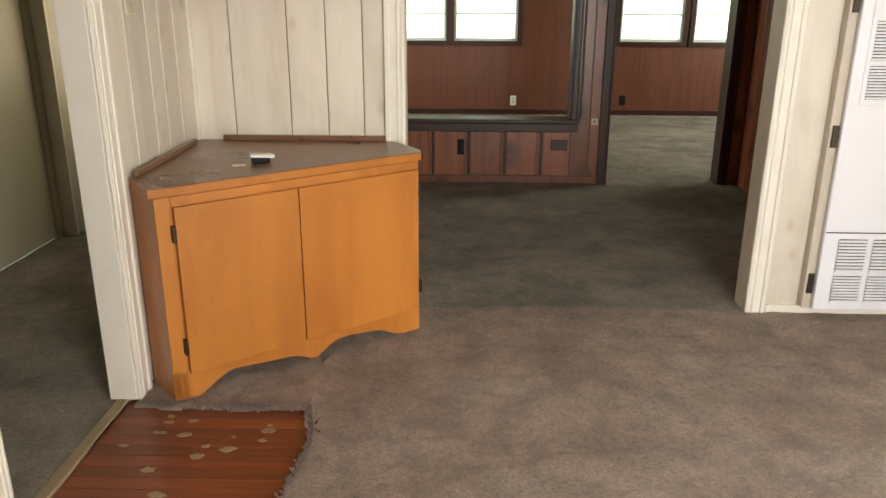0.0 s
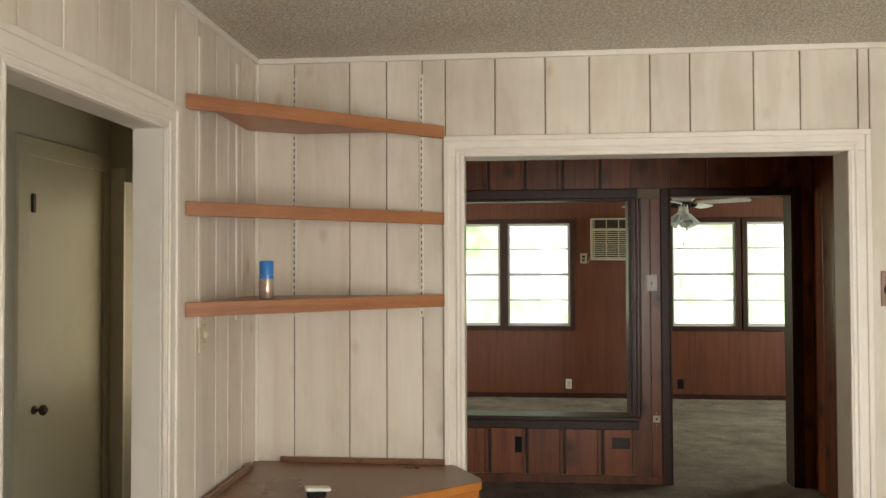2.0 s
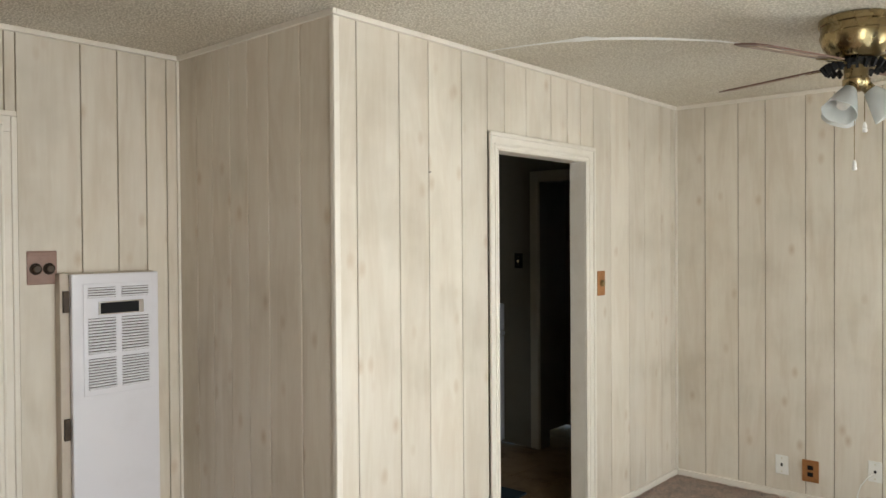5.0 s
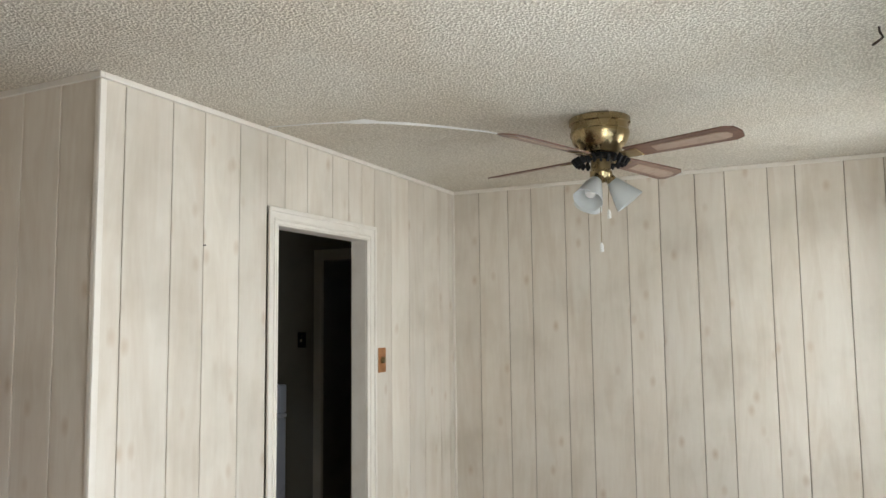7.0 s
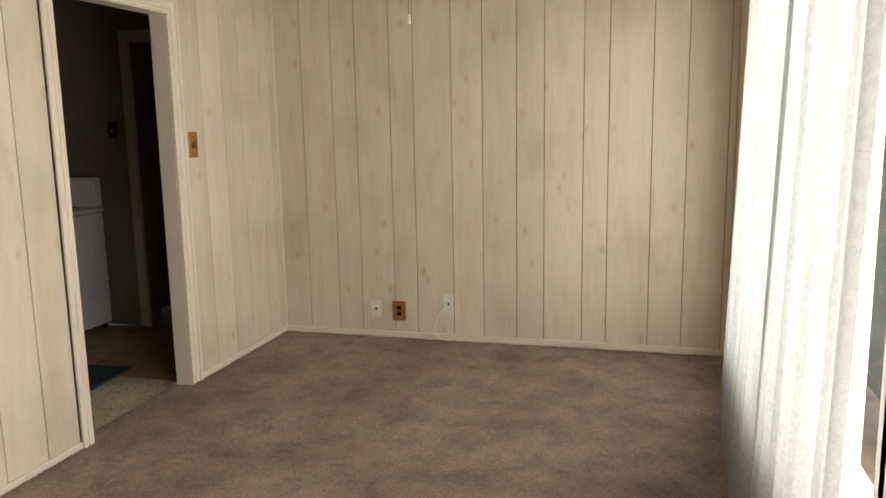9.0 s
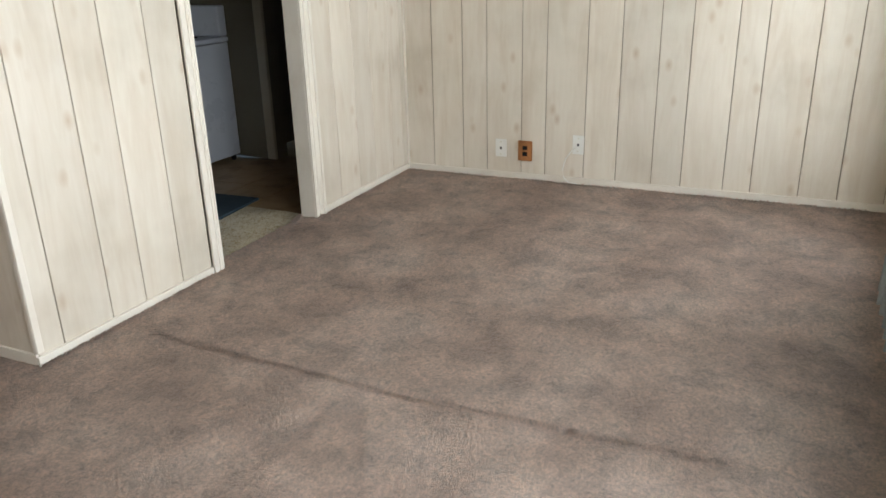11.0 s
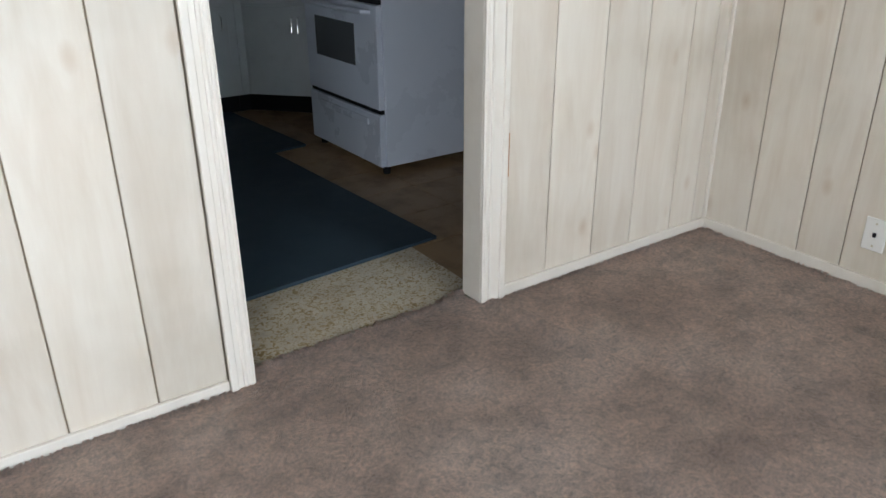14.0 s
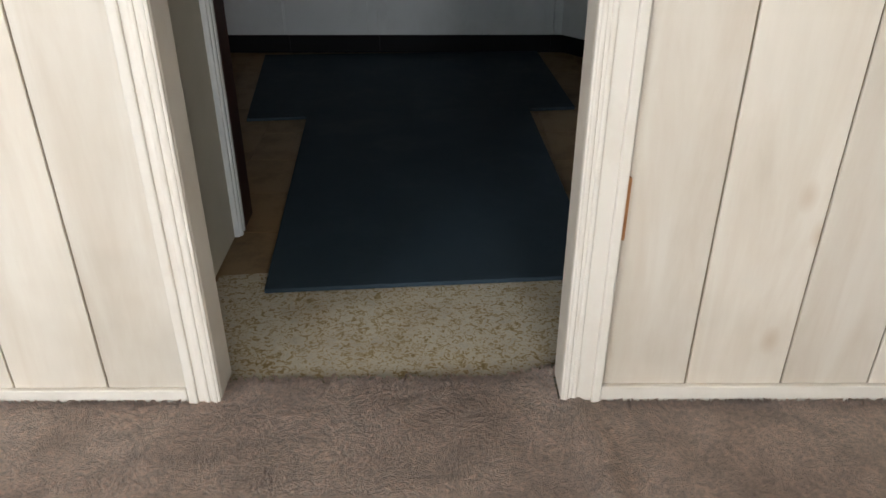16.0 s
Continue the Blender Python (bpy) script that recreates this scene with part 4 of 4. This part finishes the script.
def ceiling_fan(cx, cy, ceil, start, body, blade, inlay, label):
    f = thing("ceiling_fan", cx, cy, ceil, label, "ceiling fan")
    part("housing", lathe([(0.02, 0), (0.128, 0), (0.136, -0.006), (0.136, -0.03), (0.128, -0.034), (0.128, -0.062), (0.132, -0.066), (0.132, -0.078), (0.118, -0.118), (0.088, -0.158), (0.06, -0.168), (0.02, -0.17)], cx, cy, ceil, 48), body, f, smooth=True)
    for i in range(24):
        a = 2 * math.pi * i / 24
        part("cooling_slot", moved(boxes((0.097, 0.121, -0.005, 0.005, -0.005, 0.028), bevel=0.001), Matrix.Translation((cx, cy, ceil - 0.146)) @ Matrix.Rotation(a, 4, "Z") @ Matrix.Rotation(radians(36), 4, "Y") @ Matrix.Translation((0.012, 0, 0.012))), BLACK, f)
    zb = ceil - 0.182
    part("flywheel", lathe([(0.02, 0), (0.075, 0), (0.075, -0.02), (0.02, -0.02)], cx, cy, ceil - 0.168, 32), BLACK, f)
    for i in range(4):
        a = start + 90 * i
        iron = part("blade_iron", moved(boxes((0.06, 0.12, -0.012, 0.012, -0.004, 0.004), (0.115, 0.20, -0.035, 0.035, -0.002, 0.002), bevel=0.001), Matrix.Translation((cx, cy, zb - 0.002)) @ Matrix.Rotation(radians(a), 4, "Z") @ Matrix.Rotation(radians(-12), 4, "X")), body, f)
        b = part("blade", fan_blade(blade, 0.145, 0.65, 0.05, 0.066, zb + 0.005, a, cx, cy), blade, f)
        if inlay:
            part("cane_inlay", fan_blade(inlay, 0.27, 0.61, 0.026, 0.034, zb + 0.005, a, cx, cy, lift=-0.0035), inlay, b, "pale woven cane inlay")
    part("light_neck", lathe([(0.03, 0), (0.044, -0.004), (0.044, -0.05), (0.05, -0.055), (0.05, -0.075), (0.04, -0.09), (0.03, -0.10), (0.01, -0.105)], cx, cy, ceil - 0.188, 32), body, f, smooth=True)
    for i in range(3):
        a = radians(start + 65 + 120 * i)
        m = Matrix.Translation((cx + 0.03 * math.cos(a), cy + 0.03 * math.sin(a), ceil - 0.265)) @ Matrix.Rotation(a, 4, "Z") @ Matrix.Rotation(radians(-38), 4, "Y")
        part("socket", moved(lathe([(0.012, 0.0), (0.022, -0.005), (0.024, -0.035), (0.02, -0.04)], 0, 0, 0, 20), m), body, f)
        sh = bmesh.new()
        prof = [(0.026, -0.03), (0.034, -0.05), (0.046, -0.085), (0.058, -0.125), (0.066, -0.15), (0.063, -0.15), (0.055, -0.125), (0.043, -0.085), (0.031, -0.05), (0.023, -0.032)]
        rings = [[sh.verts.new((r * (1 + (0.05 * math.cos(6 * 2 * math.pi * k / 36) if z < -0.1 else 0)) * math.cos(2 * math.pi * k / 36), r * math.sin(2 * math.pi * k / 36), z)) for k in range(36)] for r, z in prof]
        for p, q in zip(rings, rings[1:] + rings[:1]):
            for k in range(36):
                sh.faces.new((p[k], p[(k + 1) % 36], q[(k + 1) % 36], q[k]))
        bmesh.ops.recalc_face_normals(sh, faces=sh.faces[:])
        shade = part("shade", moved(sh, m), FROSTED, f, "frosted glass tulip shade", True)
        part("bulb", moved(lathe([(0.012, -0.03), (0.013, -0.05), (0.024, -0.08), (0.027, -0.1), (0.02, -0.12), (0.004, -0.128)], 0, 0, 0, 20), m), PLASTIC, shade, "white bulb", True)
    for dx, dz in ((0.025, 0.42), (-0.005, 0.57)):
        ch = part("pull_chain", tube([(cx + dx, cy - dx, ceil - 0.28), (cx + dx, cy - dx, ceil - dz)], 0.0016, 6), body, f)
        part("chain_fob", lathe([(0.003, 0.01), (0.007, 0), (0.009, -0.012), (0.006, -0.014), (0.009, -0.018), (0.009, -0.03), (0.002, -0.032)], cx + dx, cy - dx, ceil - dz, 14), PLASTIC, ch, "white pull-chain fob")
    return f


ceiling_fan(3.78, 0.68, CEIL, -20, BRASS, BLADE, CANE, "antique brass ceiling fan with brown cane-inlaid blades")
ceiling_fan(1.88, 7.75, DEN_CEIL, -35, PLASTIC, PLASTIC, None, "white ceiling fan with light kit in the den")

# ---- corner cabinet and shelves ----
cab = thing("corner_cupboard", -0.5, 2.95, 0, "orange maple corner cupboard with two flat doors", "cupboard")
FL, FR = Vector((-0.737, 2.335)), Vector((0.068, 2.985))
fd = (FR - FL).normalized()
fn = Vector((fd.y, -fd.x))
length = (FR - FL).length
FM = Matrix.Translation((FL.x, FL.y, 0)) @ Matrix.Rotation(math.atan2(fd.y, fd.x), 4, "Z")    # u along the front, -v outwards
TOPZ = 0.757
B1, B2 = (W + 0.012, 2.478), (-0.03, N - 0.024)
part("body", prism([(FL.x + 0.012, FL.y + 0.012), (FR.x - 0.004, FR.y + 0.012), (B2[0] + 0.02, B2[1]), (W + 0.012, N - 0.016), B1], 0.075, TOPZ - 0.035), MAPLE, cab)
part("side_panel", prism([(FL.x, FL.y), (FL.x + 0.012, FL.y + 0.010), (B1[0] + 0.012, B1[1] + 0.004), (B1[0], B1[1] - 0.006)], 0, TOPZ - 0.036), MAPLE, cab)


def skirt():
    """The front frame's lower rail, with a scalloped edge."""
    bm = bmesh.new()
    us = [0.0, 0.03] + [0.09 + (length - 0.18) * k / 30 for k in range(31)] + [length - 0.03, length]
    lo, hi = [], []
    for u in us:
        s = (u - 0.09) / (length - 0.18)
        cut = 0.0
        if 0 <= s <= 1:
            cut = 0.055 * min(1, s * 8, (1 - s) * 8) - 0.045 * math.exp(-((s - 0.53) / 0.07) ** 2) + 0.008 * math.sin(s * 12)
        lo.append((u, max(0.0, cut)))
    front = [[bm.verts.new((u, v, z)) for u, z in lo] for v in (-0.002, 0.016)]
    back = [[bm.verts.new((u, v, 0.105)) for u, z in lo] for v in (-0.002, 0.016)]
    for a, b, c, d in ((front[0], back[0], None, None), (back[1], front[1], None, None), (back[0], back[1], None, None), (front[1], front[0], None, None)):
        for k in range(len(us) - 1):
            bm.faces.new((a[k], a[k + 1], b[k + 1], b[k]))
    for k in (0, len(us) - 1):
        bm.faces.new((front[0][k], front[1][k], back[1][k], back[0][k]))
    bmesh.ops.recalc_face_normals(bm, faces=bm.faces[:])
    return moved(bm, FM)


part("skirt", skirt(), MAPLE, cab, "scalloped lower rail")
part("stile", moved(boxes((0, 0.052, -0.002, 0.018, 0.0, TOPZ - 0.036), bevel=0.002), FM), MAPLE, cab)
part("top_rail", moved(boxes((0.053, length, -0.002, 0.016, TOPZ - 0.07, TOPZ - 0.036), bevel=0.002), FM), MAPLE, cab)
mid = 0.50
for u0, u1, hu in ((0.056, mid - 0.002, 0.05), (mid + 0.002, length - 0.012, length - 0.006)):
    d = part("door", moved(boxes((u0, u1, -0.020, -0.003, 0.098, TOPZ - 0.068), bevel=0.003), FM), MAPLE, cab)
    for z in (0.20, 0.60):
        part("hinge", moved(boxes((hu - 0.006, hu + 0.006, -0.026, -0.001, z - 0.028, z + 0.028), bevel=0.002), FM), DARK_METAL, d, "dark metal hinge")
top_pts = [(FL.x - 0.010, FL.y - 0.014), (FR.x + 0.012, FR.y - 0.002), (FR.x + 0.006, FR.y + 0.035), (-0.035, N - 0.022), (-0.073, N - 0.002), (W + 0.002, N - 0.002), (W + 0.002, 2.482)]
part("countertop", prism(top_pts, TOPZ - 0.004, TOPZ, 0.0), CABTOP, cab, "brown laminate top")
part("top_edge", prism(top_pts, TOPZ - 0.034, TOPZ - 0.0045, 0.003), MAPLE, cab)
part("backsplash", boxes((W + 0.016, W + 0.032, 2.49, N - 0.11, TOPZ, TOPZ + 0.022), bevel=0.003), CABTOP, cab)
part("backsplash", boxes((W + 0.11, -0.075, N - 0.018, N - 0.003, TOPZ, TOPZ + 0.022), bevel=0.003), CABTOP, cab)

for z0, z1 in ((1.402, 1.450), (1.737, 1.785), (2.092, 2.142)):
    s = thing("corner_shelf", -0.6, 3.0, z0, "reddish wooden corner shelf with thick front edge", "shelf", "corner shelves")
    A, B = Vector((W + 0.004, 2.505)), Vector((-0.078, N - 0.004))
    dv = (B - A).normalized()
    nv = Vector((-dv.y, dv.x)) * 0.02
    part("shelf_board", prism([(A.x + 0.012, A.y + 0.032), (B.x - 0.03, B.y - 0.012), (W + 0.2, N - 0.004), (W + 0.004, N - 0.11)], z1 - 0.02, z1 - 0.002), SHELF_WOOD, s)
    part("front_edge", prism([(A.x, A.y), (B.x + 0.004, B.y - 0.012), (B.x - 0.012, B.y), (A.x, A.y + 0.03)], z0, z1, 0.002), SHELF_WOOD, s)
for x, y in ((-0.708, N), (-0.172, N)):
    st = thing("shelf_standard", x, y, 1.4, "slotted metal shelf standard on the panelling", "shelf bracket", "shelf standards")
    part("rail", boxes((x - 0.008, x + 0.008, y - 0.007, y - 0.0005, 1.36, 2.36), bevel=0.001), TRIM, st)
    for k in range(38):
        part("slot", boxes((x - 0.002, x + 0.002, y - 0.0085, y - 0.0068, 1.37 + k * 0.026, 1.384 + k * 0.026)), DARK_METAL, st)
for y in (2.62, 2.98):
    st = thing("shelf_standard", W, y, 1.4, "slotted metal shelf standard on the panelling", "shelf bracket", "shelf standards")
    part("rail", boxes((W + 0.0005, W + 0.007, y - 0.008, y + 0.008, 1.36, 2.36), bevel=0.001), TRIM, st)

can = thing("spray_can", -0.70, 2.82, 1.448, "spray can with blue cap standing on the shelf", "spray can")
part("body", lathe([(0.024, 0), (0.026, 0.003), (0.026, 0.08), (0.022, 0.088)], -0.70, 2.82, 1.449, 28), worn("can_label", (0.62, 0.5, 0.42), (0.22, 0.08, 0.04), 0.25, 25, 1.0, 0.02, 0.5), can, smooth=True)
part("cap", lathe([(0.022, 0.088), (0.026, 0.089), (0.026, 0.136), (0.023, 0.14)], -0.70, 2.82, 1.449, 28), BLUE_CAP, can, "bright blue plastic cap", True)
part("label_band", lathe([(0.0264, 0.074), (0.0264, 0.086)], -0.70, 2.82, 1.449, 28), BLUE_CAP, can, "blue label band", True)

det = thing("opened_detector", -0.49, 2.74, TOPZ, "small white plastic device lying open on the cupboard", "device")
part("shell", moved(boxes((-0.045, 0.045, -0.022, 0.022, 0.022, 0.034), bevel=0.005), Matrix.Translation((-0.49, 2.74, TOPZ)) @ Matrix.Rotation(radians(25), 4, "Z") @ Matrix.Rotation(radians(5), 4, "Y")), PLASTIC, det)
part("innards", moved(boxes((-0.034, 0.03, -0.018, 0.018, 0.0005, 0.023), bevel=0.004), Matrix.Translation((-0.49, 2.74, TOPZ)) @ Matrix.Rotation(radians(25), 4, "Z")), BLACK, det)
whole("paper_scrap", moved(boxes((-0.025, 0.02, -0.012, 0.012, 0.0005, 0.004), bevel=0.001), Matrix.Translation((-0.555, 2.69, TOPZ)) @ Matrix.Rotation(radians(20), 4, "Z")), IVORY, "crumpled tan scrap on the cupboard top", "scrap")
plate("thermostat", W, 2.66, 1.335, "+x", 0.075, 0.125, IVORY, "ivory switch plate with dark gap on panelling", "switch", "switch")

# ---- wall heater ----
hx0, hx1, hy, hz = 1.778, 2.158, 3.135, 1.447
heat = thing("wall_heater", 1.96, 3.17, 0.04, "tall white enamel gas wall heater with louvred grilles", "heater")
part("cabinet_body", boxes((1.742, hx1 - 0.004, 3.165, N - 0.0005, 0.042, hz), bevel=0.004), worn("heater_side_enamel", (0.55, 0.48, 0.40), (0.4, 0.33, 0.26), 0.45, 4, 0.5), heat)
part("front_panel", boxes((hx0, hx1, hy, 3.164, 0.045, hz - 0.004), bevel=0.006), WHITE, heat)
uz = lambda f: hz - f     # heights down from the top edge
ug = part("grille_panel", boxes((hx0 + 0.045, hx1 - 0.035, hy - 0.005, hy - 0.0005, 0.93, hz - 0.045), bevel=0.002), WHITE, heat)


def louvres(x0, x1, z0, z1, n, parent):
    part("louvre_recess", boxes((x0, x1, hy - 0.0065, hy - 0.0045, z0, z1)), DARK_METAL, parent)
    for k in range(n):
        z = z0 + (z1 - z0) * (k + 0.5) / n
        h = (z1 - z0) / n * 0.33
        part("louvre", moved(boxes((x0 - 0.002, x1 + 0.002, -0.005, 0.002, -h, h), bevel=0.0015), Matrix.Translation((0, hy - 0.0075, z)) @ Matrix.Rotation(radians(14), 4, "X")), WHITE, parent)


xm = (hx0 + hx1) / 2 + 0.005
for x0, x1 in ((hx0 + 0.065, xm - 0.014), (xm + 0.014, hx1 - 0.052)):
    louvres(x0, x1, 1.342, 1.385, 4, ug)
    louvres(x0, x1, 1.105, 1.255, 12, ug)
    louvres(x0, x1, 0.955, 1.085, 11, ug)
    louvres(x0, x1, 0.225, 0.37, 10, heat)
    louvres(x0, x1, 0.085, 0.205, 9, heat)
ct = part("control_window", boxes((hx0 + 0.105, hx1 - 0.075, hy - 0.012, hy - 0.005, 1.268, 1.325), bevel=0.003), BRIGHT, heat, "chrome-framed control window")
part("control_slot", boxes((hx0 + 0.114, hx1 - 0.098, hy - 0.0145, hy - 0.011, 1.273, 1.319), bevel=0.002), BLACK, ct)
part("seam", boxes((hx0 + 0.006, hx1 - 0.006, hy - 0.0015, hy + 0.001, 0.395, 0.400)), DARK_METAL, heat)
for z in (0.16, 0.80, 1.33):
    part("hinge", boxes((1.752, 1.776, 3.152, 3.1645, z - 0.045, z + 0.045), bevel=0.002), DARK_METAL, heat, "dark hinge")
plate("heater_control", 1.693, N, 1.473, "-y", 0.118, 0.138, BROWN_PLATE, "brown control plate with two round knobs", "control", "knobs")

# ---- living room plates ----
plate("dimmer_switch", 4.27, K, 1.323, "-y", 0.082, 0.14, COPPER, "scalloped copper plate with a brass dimmer knob", "switch", "dimmer")
plate("phone_jack", E, 1.426, 0.196, "-x", 0.076, 0.116, PLASTIC, "white phone jack plate on panelling", "jack", "jack")
plate("wall_outlet", E, 1.264, 0.187, "-x", 0.094, 0.13, COPPER, "copper outlet plate with brown sockets", "outlet")
cb = plate("cable_plate", E, 0.922, 0.25, "-x", 0.072, 0.118, PLASTIC, "white cable plate with a white cable hanging out", "outlet", "jack")
part("cable", tube([(E - 0.008, 0.93, 0.235), (E - 0.04, 0.95, 0.222), (E - 0.05, 0.985, 0.17), (E - 0.045, 1.005, 0.10), (E - 0.05, 0.995, 0.05), (E - 0.06, 0.96, 0.022), (E - 0.05, 0.91, 0.016)], 0.0035, 8), PLASTIC, cb, "thin white coax cable", True)
nail = whole("wall_nail", boxes((2.83, 2.834, K - 0.012, K, 1.862, 1.866)), DARK_METAL, "small dark nail in the panelling", "nail")
chip = whole("casing_split", prism([(4.1925, K - 0.0125), (4.199, K - 0.0125), (4.1975, K - 0.003), (4.1925, K - 0.003)], 0.43, 0.57), COPPER, "orange bare-wood split beside the casing", "split")
hook = whole("ceiling_hook", tube([(3.11, -0.37, 2.44), (3.11, -0.37, 2.425), (3.125, -0.38, 2.41), (3.13, -0.36, 2.395), (3.11, -0.35, 2.385), (3.10, -0.37, 2.395)], 0.004, 8), DARK_METAL, "small dark ceiling hook", "hook")


def crack():
    """A torn tape seam in the ceiling texture: raised lips with pale ends."""
    bm = bmesh.new()
    pts = [(3.2, 2.07, 0.004), (3.25, 1.85, 0.007), (3.29, 1.72, 0.014), (3.32, 1.64, 0.04), (3.37, 1.58, 0.018), (3.45, 1.48, 0.022), (3.6, 1.34, 0.014), (3.75, 1.22, 0.01), (3.95, 1.12, 0.005)]
    ring = []
    for x, y, w in pts:
        ring.append([bm.verts.new((x - w * 0.8, y - w * 0.8, CEIL - 0.001)), bm.verts.new((x - w * 0.3, y - w * 0.3, CEIL - 0.004 - w * 0.25)), bm.verts.new((x + w * 0.4, y + w * 0.4, CEIL - 0.004)), bm.verts.new((x + w * 0.8, y + w * 0.8, CEIL - 0.001))])
    for a, b in zip(ring, ring[1:]):
        for k in range(3):
            bm.faces.new((a[k], a[k + 1], b[k + 1], b[k]))
    return bm


structure("ceiling_patch", crack(), PLASTIC, "white torn drywall tape along a ceiling seam", smooth=True)

# ---- picture window and sheers ----
wx0, wx1, wz0, wz1 = WIN_S
ws = structure("window_5", boxes((wx0 - 0.07, wx0, S, S + 0.02, wz0 - 0.07, wz1 + 0.07), (wx1, wx1 + 0.07, S, S + 0.02, wz0 - 0.07, wz1 + 0.07), (wx0, wx1, S, S + 0.02, wz1, wz1 + 0.07), (wx0, wx1, S, S + 0.03, wz0 - 0.07, wz0), bevel=0.004), TRIM, "wide front window behind lace sheers")
for x in (wx0 + 0.55, wx1 - 0.55):
    part("mullion", boxes((x - 0.03, x + 0.03, S - 0.09, S - 0.04, wz0, wz1), bevel=0.003), TRIM, ws)
for a, b in ((wx0, wx0 + 0.52), (wx0 + 0.58, wx1 - 0.58), (wx1 - 0.52, wx1)):
    p = part("pane", boxes((a, b, S - 0.068, S - 0.063, wz0, wz1)), GLASS, ws)
    p.visible_shadow = False


def curtain(x0, x1, waves, amp, seed):
    """Lace hung in soft folds that open out towards the hem."""
    bm = bmesh.new()
    nx, nz = 200, 26
    g = []
    for j in range(nz + 1):
        s = j / nz
        row = []
        for i in range(nx + 1):
            u = i / nx
            ph = 2 * math.pi * waves * (u + 0.012 * math.sin(9 * u + seed))
            a = amp * (0.45 + 0.55 * s) * (0.7 + 0.5 * noise.noise((u * 6, seed, s)))
            x = x0 + (x1 - x0) * u + 0.01 * math.sin(ph * 0.5) + (0.05 * s * (u - 0.5))
            y = S + 0.075 + 0.045 * s + a * math.sin(ph) + 0.006 * math.sin(2.3 * ph + seed)
            row.append(bm.verts.new((x, y, 2.07 - 2.045 * s - (0.008 * math.sin(ph) if j == nz else 0))))
        g.append(row)
    for j in range(nz):
        for i in range(nx):
            bm.faces.new((g[j][i], g[j][i + 1], g[j + 1][i + 1], g[j + 1][i]))
    return bm


for k, (a, b, wv) in enumerate(((2.07, 2.98, 8), (2.94, 4.08, 11))):
    whole("sheer_curtain", curtain(a, b, wv, 0.042, k * 1.7), SHEER, "white lace sheer curtain hanging to the carpet", "curtain", True)
rod = thing("curtain_rod", 3.0, S + 0.08, 2.07, "white metal curtain rod on brackets", "curtain rod")
part("pole", tube([(2.04, S + 0.075, 2.075), (4.2, S + 0.075, 2.075)], 0.008, 10), PLASTIC, rod)
for x in (2.06, 4.18):
    part("bracket", boxes((x - 0.012, x + 0.012, S, S + 0.085, 2.062, 2.088), bevel=0.003), PLASTIC, rod)
structure("door_front", boxes((LIGHT_GAP_S[0] - 0.07, LIGHT_GAP_S[0], S, S + 0.02, 0, LIGHT_GAP_S[2]), (LIGHT_GAP_S[1], LIGHT_GAP_S[1] + 0.07, S, S + 0.02, 0, LIGHT_GAP_S[2]), (LIGHT_GAP_S[0] - 0.07, LIGHT_GAP_S[1] + 0.07, S, S + 0.02, LIGHT_GAP_S[2], LIGHT_GAP_S[2] + 0.07), bevel=0.004), TRIM, "casing of an added, unseen opening for the fill lamp")

# ---- hall ----
HX, HY = -2.09, 4.25
structure("wall_hall_west", boxes((HX - T, HX, 0.4, 3.50, 0, CEIL), (HX - T, HX, 4.172, HY + T, 0, CEIL), (HX - T, HX, 3.50, 4.172, 2.105, CEIL)), PLASTER, "dim olive-cream hall wall")
structure("wall_hall_north", boxes((HX, -2.0, HY, HY + T, 0, CEIL), (-1.3, W - T, HY, HY + T, 0, CEIL), (-2.0, -1.3, HY, HY + T, 2.05, CEIL)), PLASTER, "dim hall end wall")
structure("wall_hall_east", boxes((W - T - 0.1, W - T, N + T + 0.02, HY + T, 0, CEIL)), PLASTER, "dim hall side wall")
structure("wall_hall_end", boxes((HX, -0.9, 5.0, 5.08, 0, CEIL), (HX, W - T, 0.3, 0.4, 0, CEIL)), PLASTER, "wall closing the hall")
structure("ceiling_hall", boxes((HX - T, W - T, 0.3, 5.1, CEIL, CEIL + 0.08)), PLASTER, "dim hall ceiling")
structure("floor_hall", boxes((HX, W - T - 0.03, N - 0.02, 5.0, -0.02, 0.002)), CARPET_GREY, "brown hall carpet by the closed door")
hd = thing("hall_door", HX, 3.84, 0, "closed olive-cream painted flush door in the hall", "door")
part("leaf", boxes((HX - 0.03, HX + 0.006, 3.505, 4.167, 0.012, 2.10), bevel=0.003), HALL_DOOR, hd)
part("knob", moved(lathe([(0.022, 0), (0.022, 0.004), (0.008, 0.008), (0.008, 0.03), (0.024, 0.04), (0.026, 0.052), (0.015, 0.062)], 0, 0, 0, 20), Matrix.Translation((HX + 0.006, 3.565, 0.885)) @ Matrix.Rotation(radians(90), 4, "Y")), DARK_METAL, hd, "dark metal door knob", True)
part("latch", boxes((HX + 0.006, HX + 0.02, 3.53, 3.55, 1.83, 1.92), bevel=0.002), DARK_METAL, hd, "small hook latch")
for y0, y1, z0, z1 in ((3.42, 3.502, 0, 2.10), (4.17, 4.245, 0, 2.10), (3.42, 4.245, 2.10, 2.19)):
    strip("trim_hall_door", (HX, HX + 0.02, y0, y1, z0, z1), "olive-cream hall door casing", HALL_DOOR)
strip("trim_hall_north", (-2.07, -1.99, HY - 0.02, HY, 0, 2.13), "cream casing at the hall's end", TRIM)
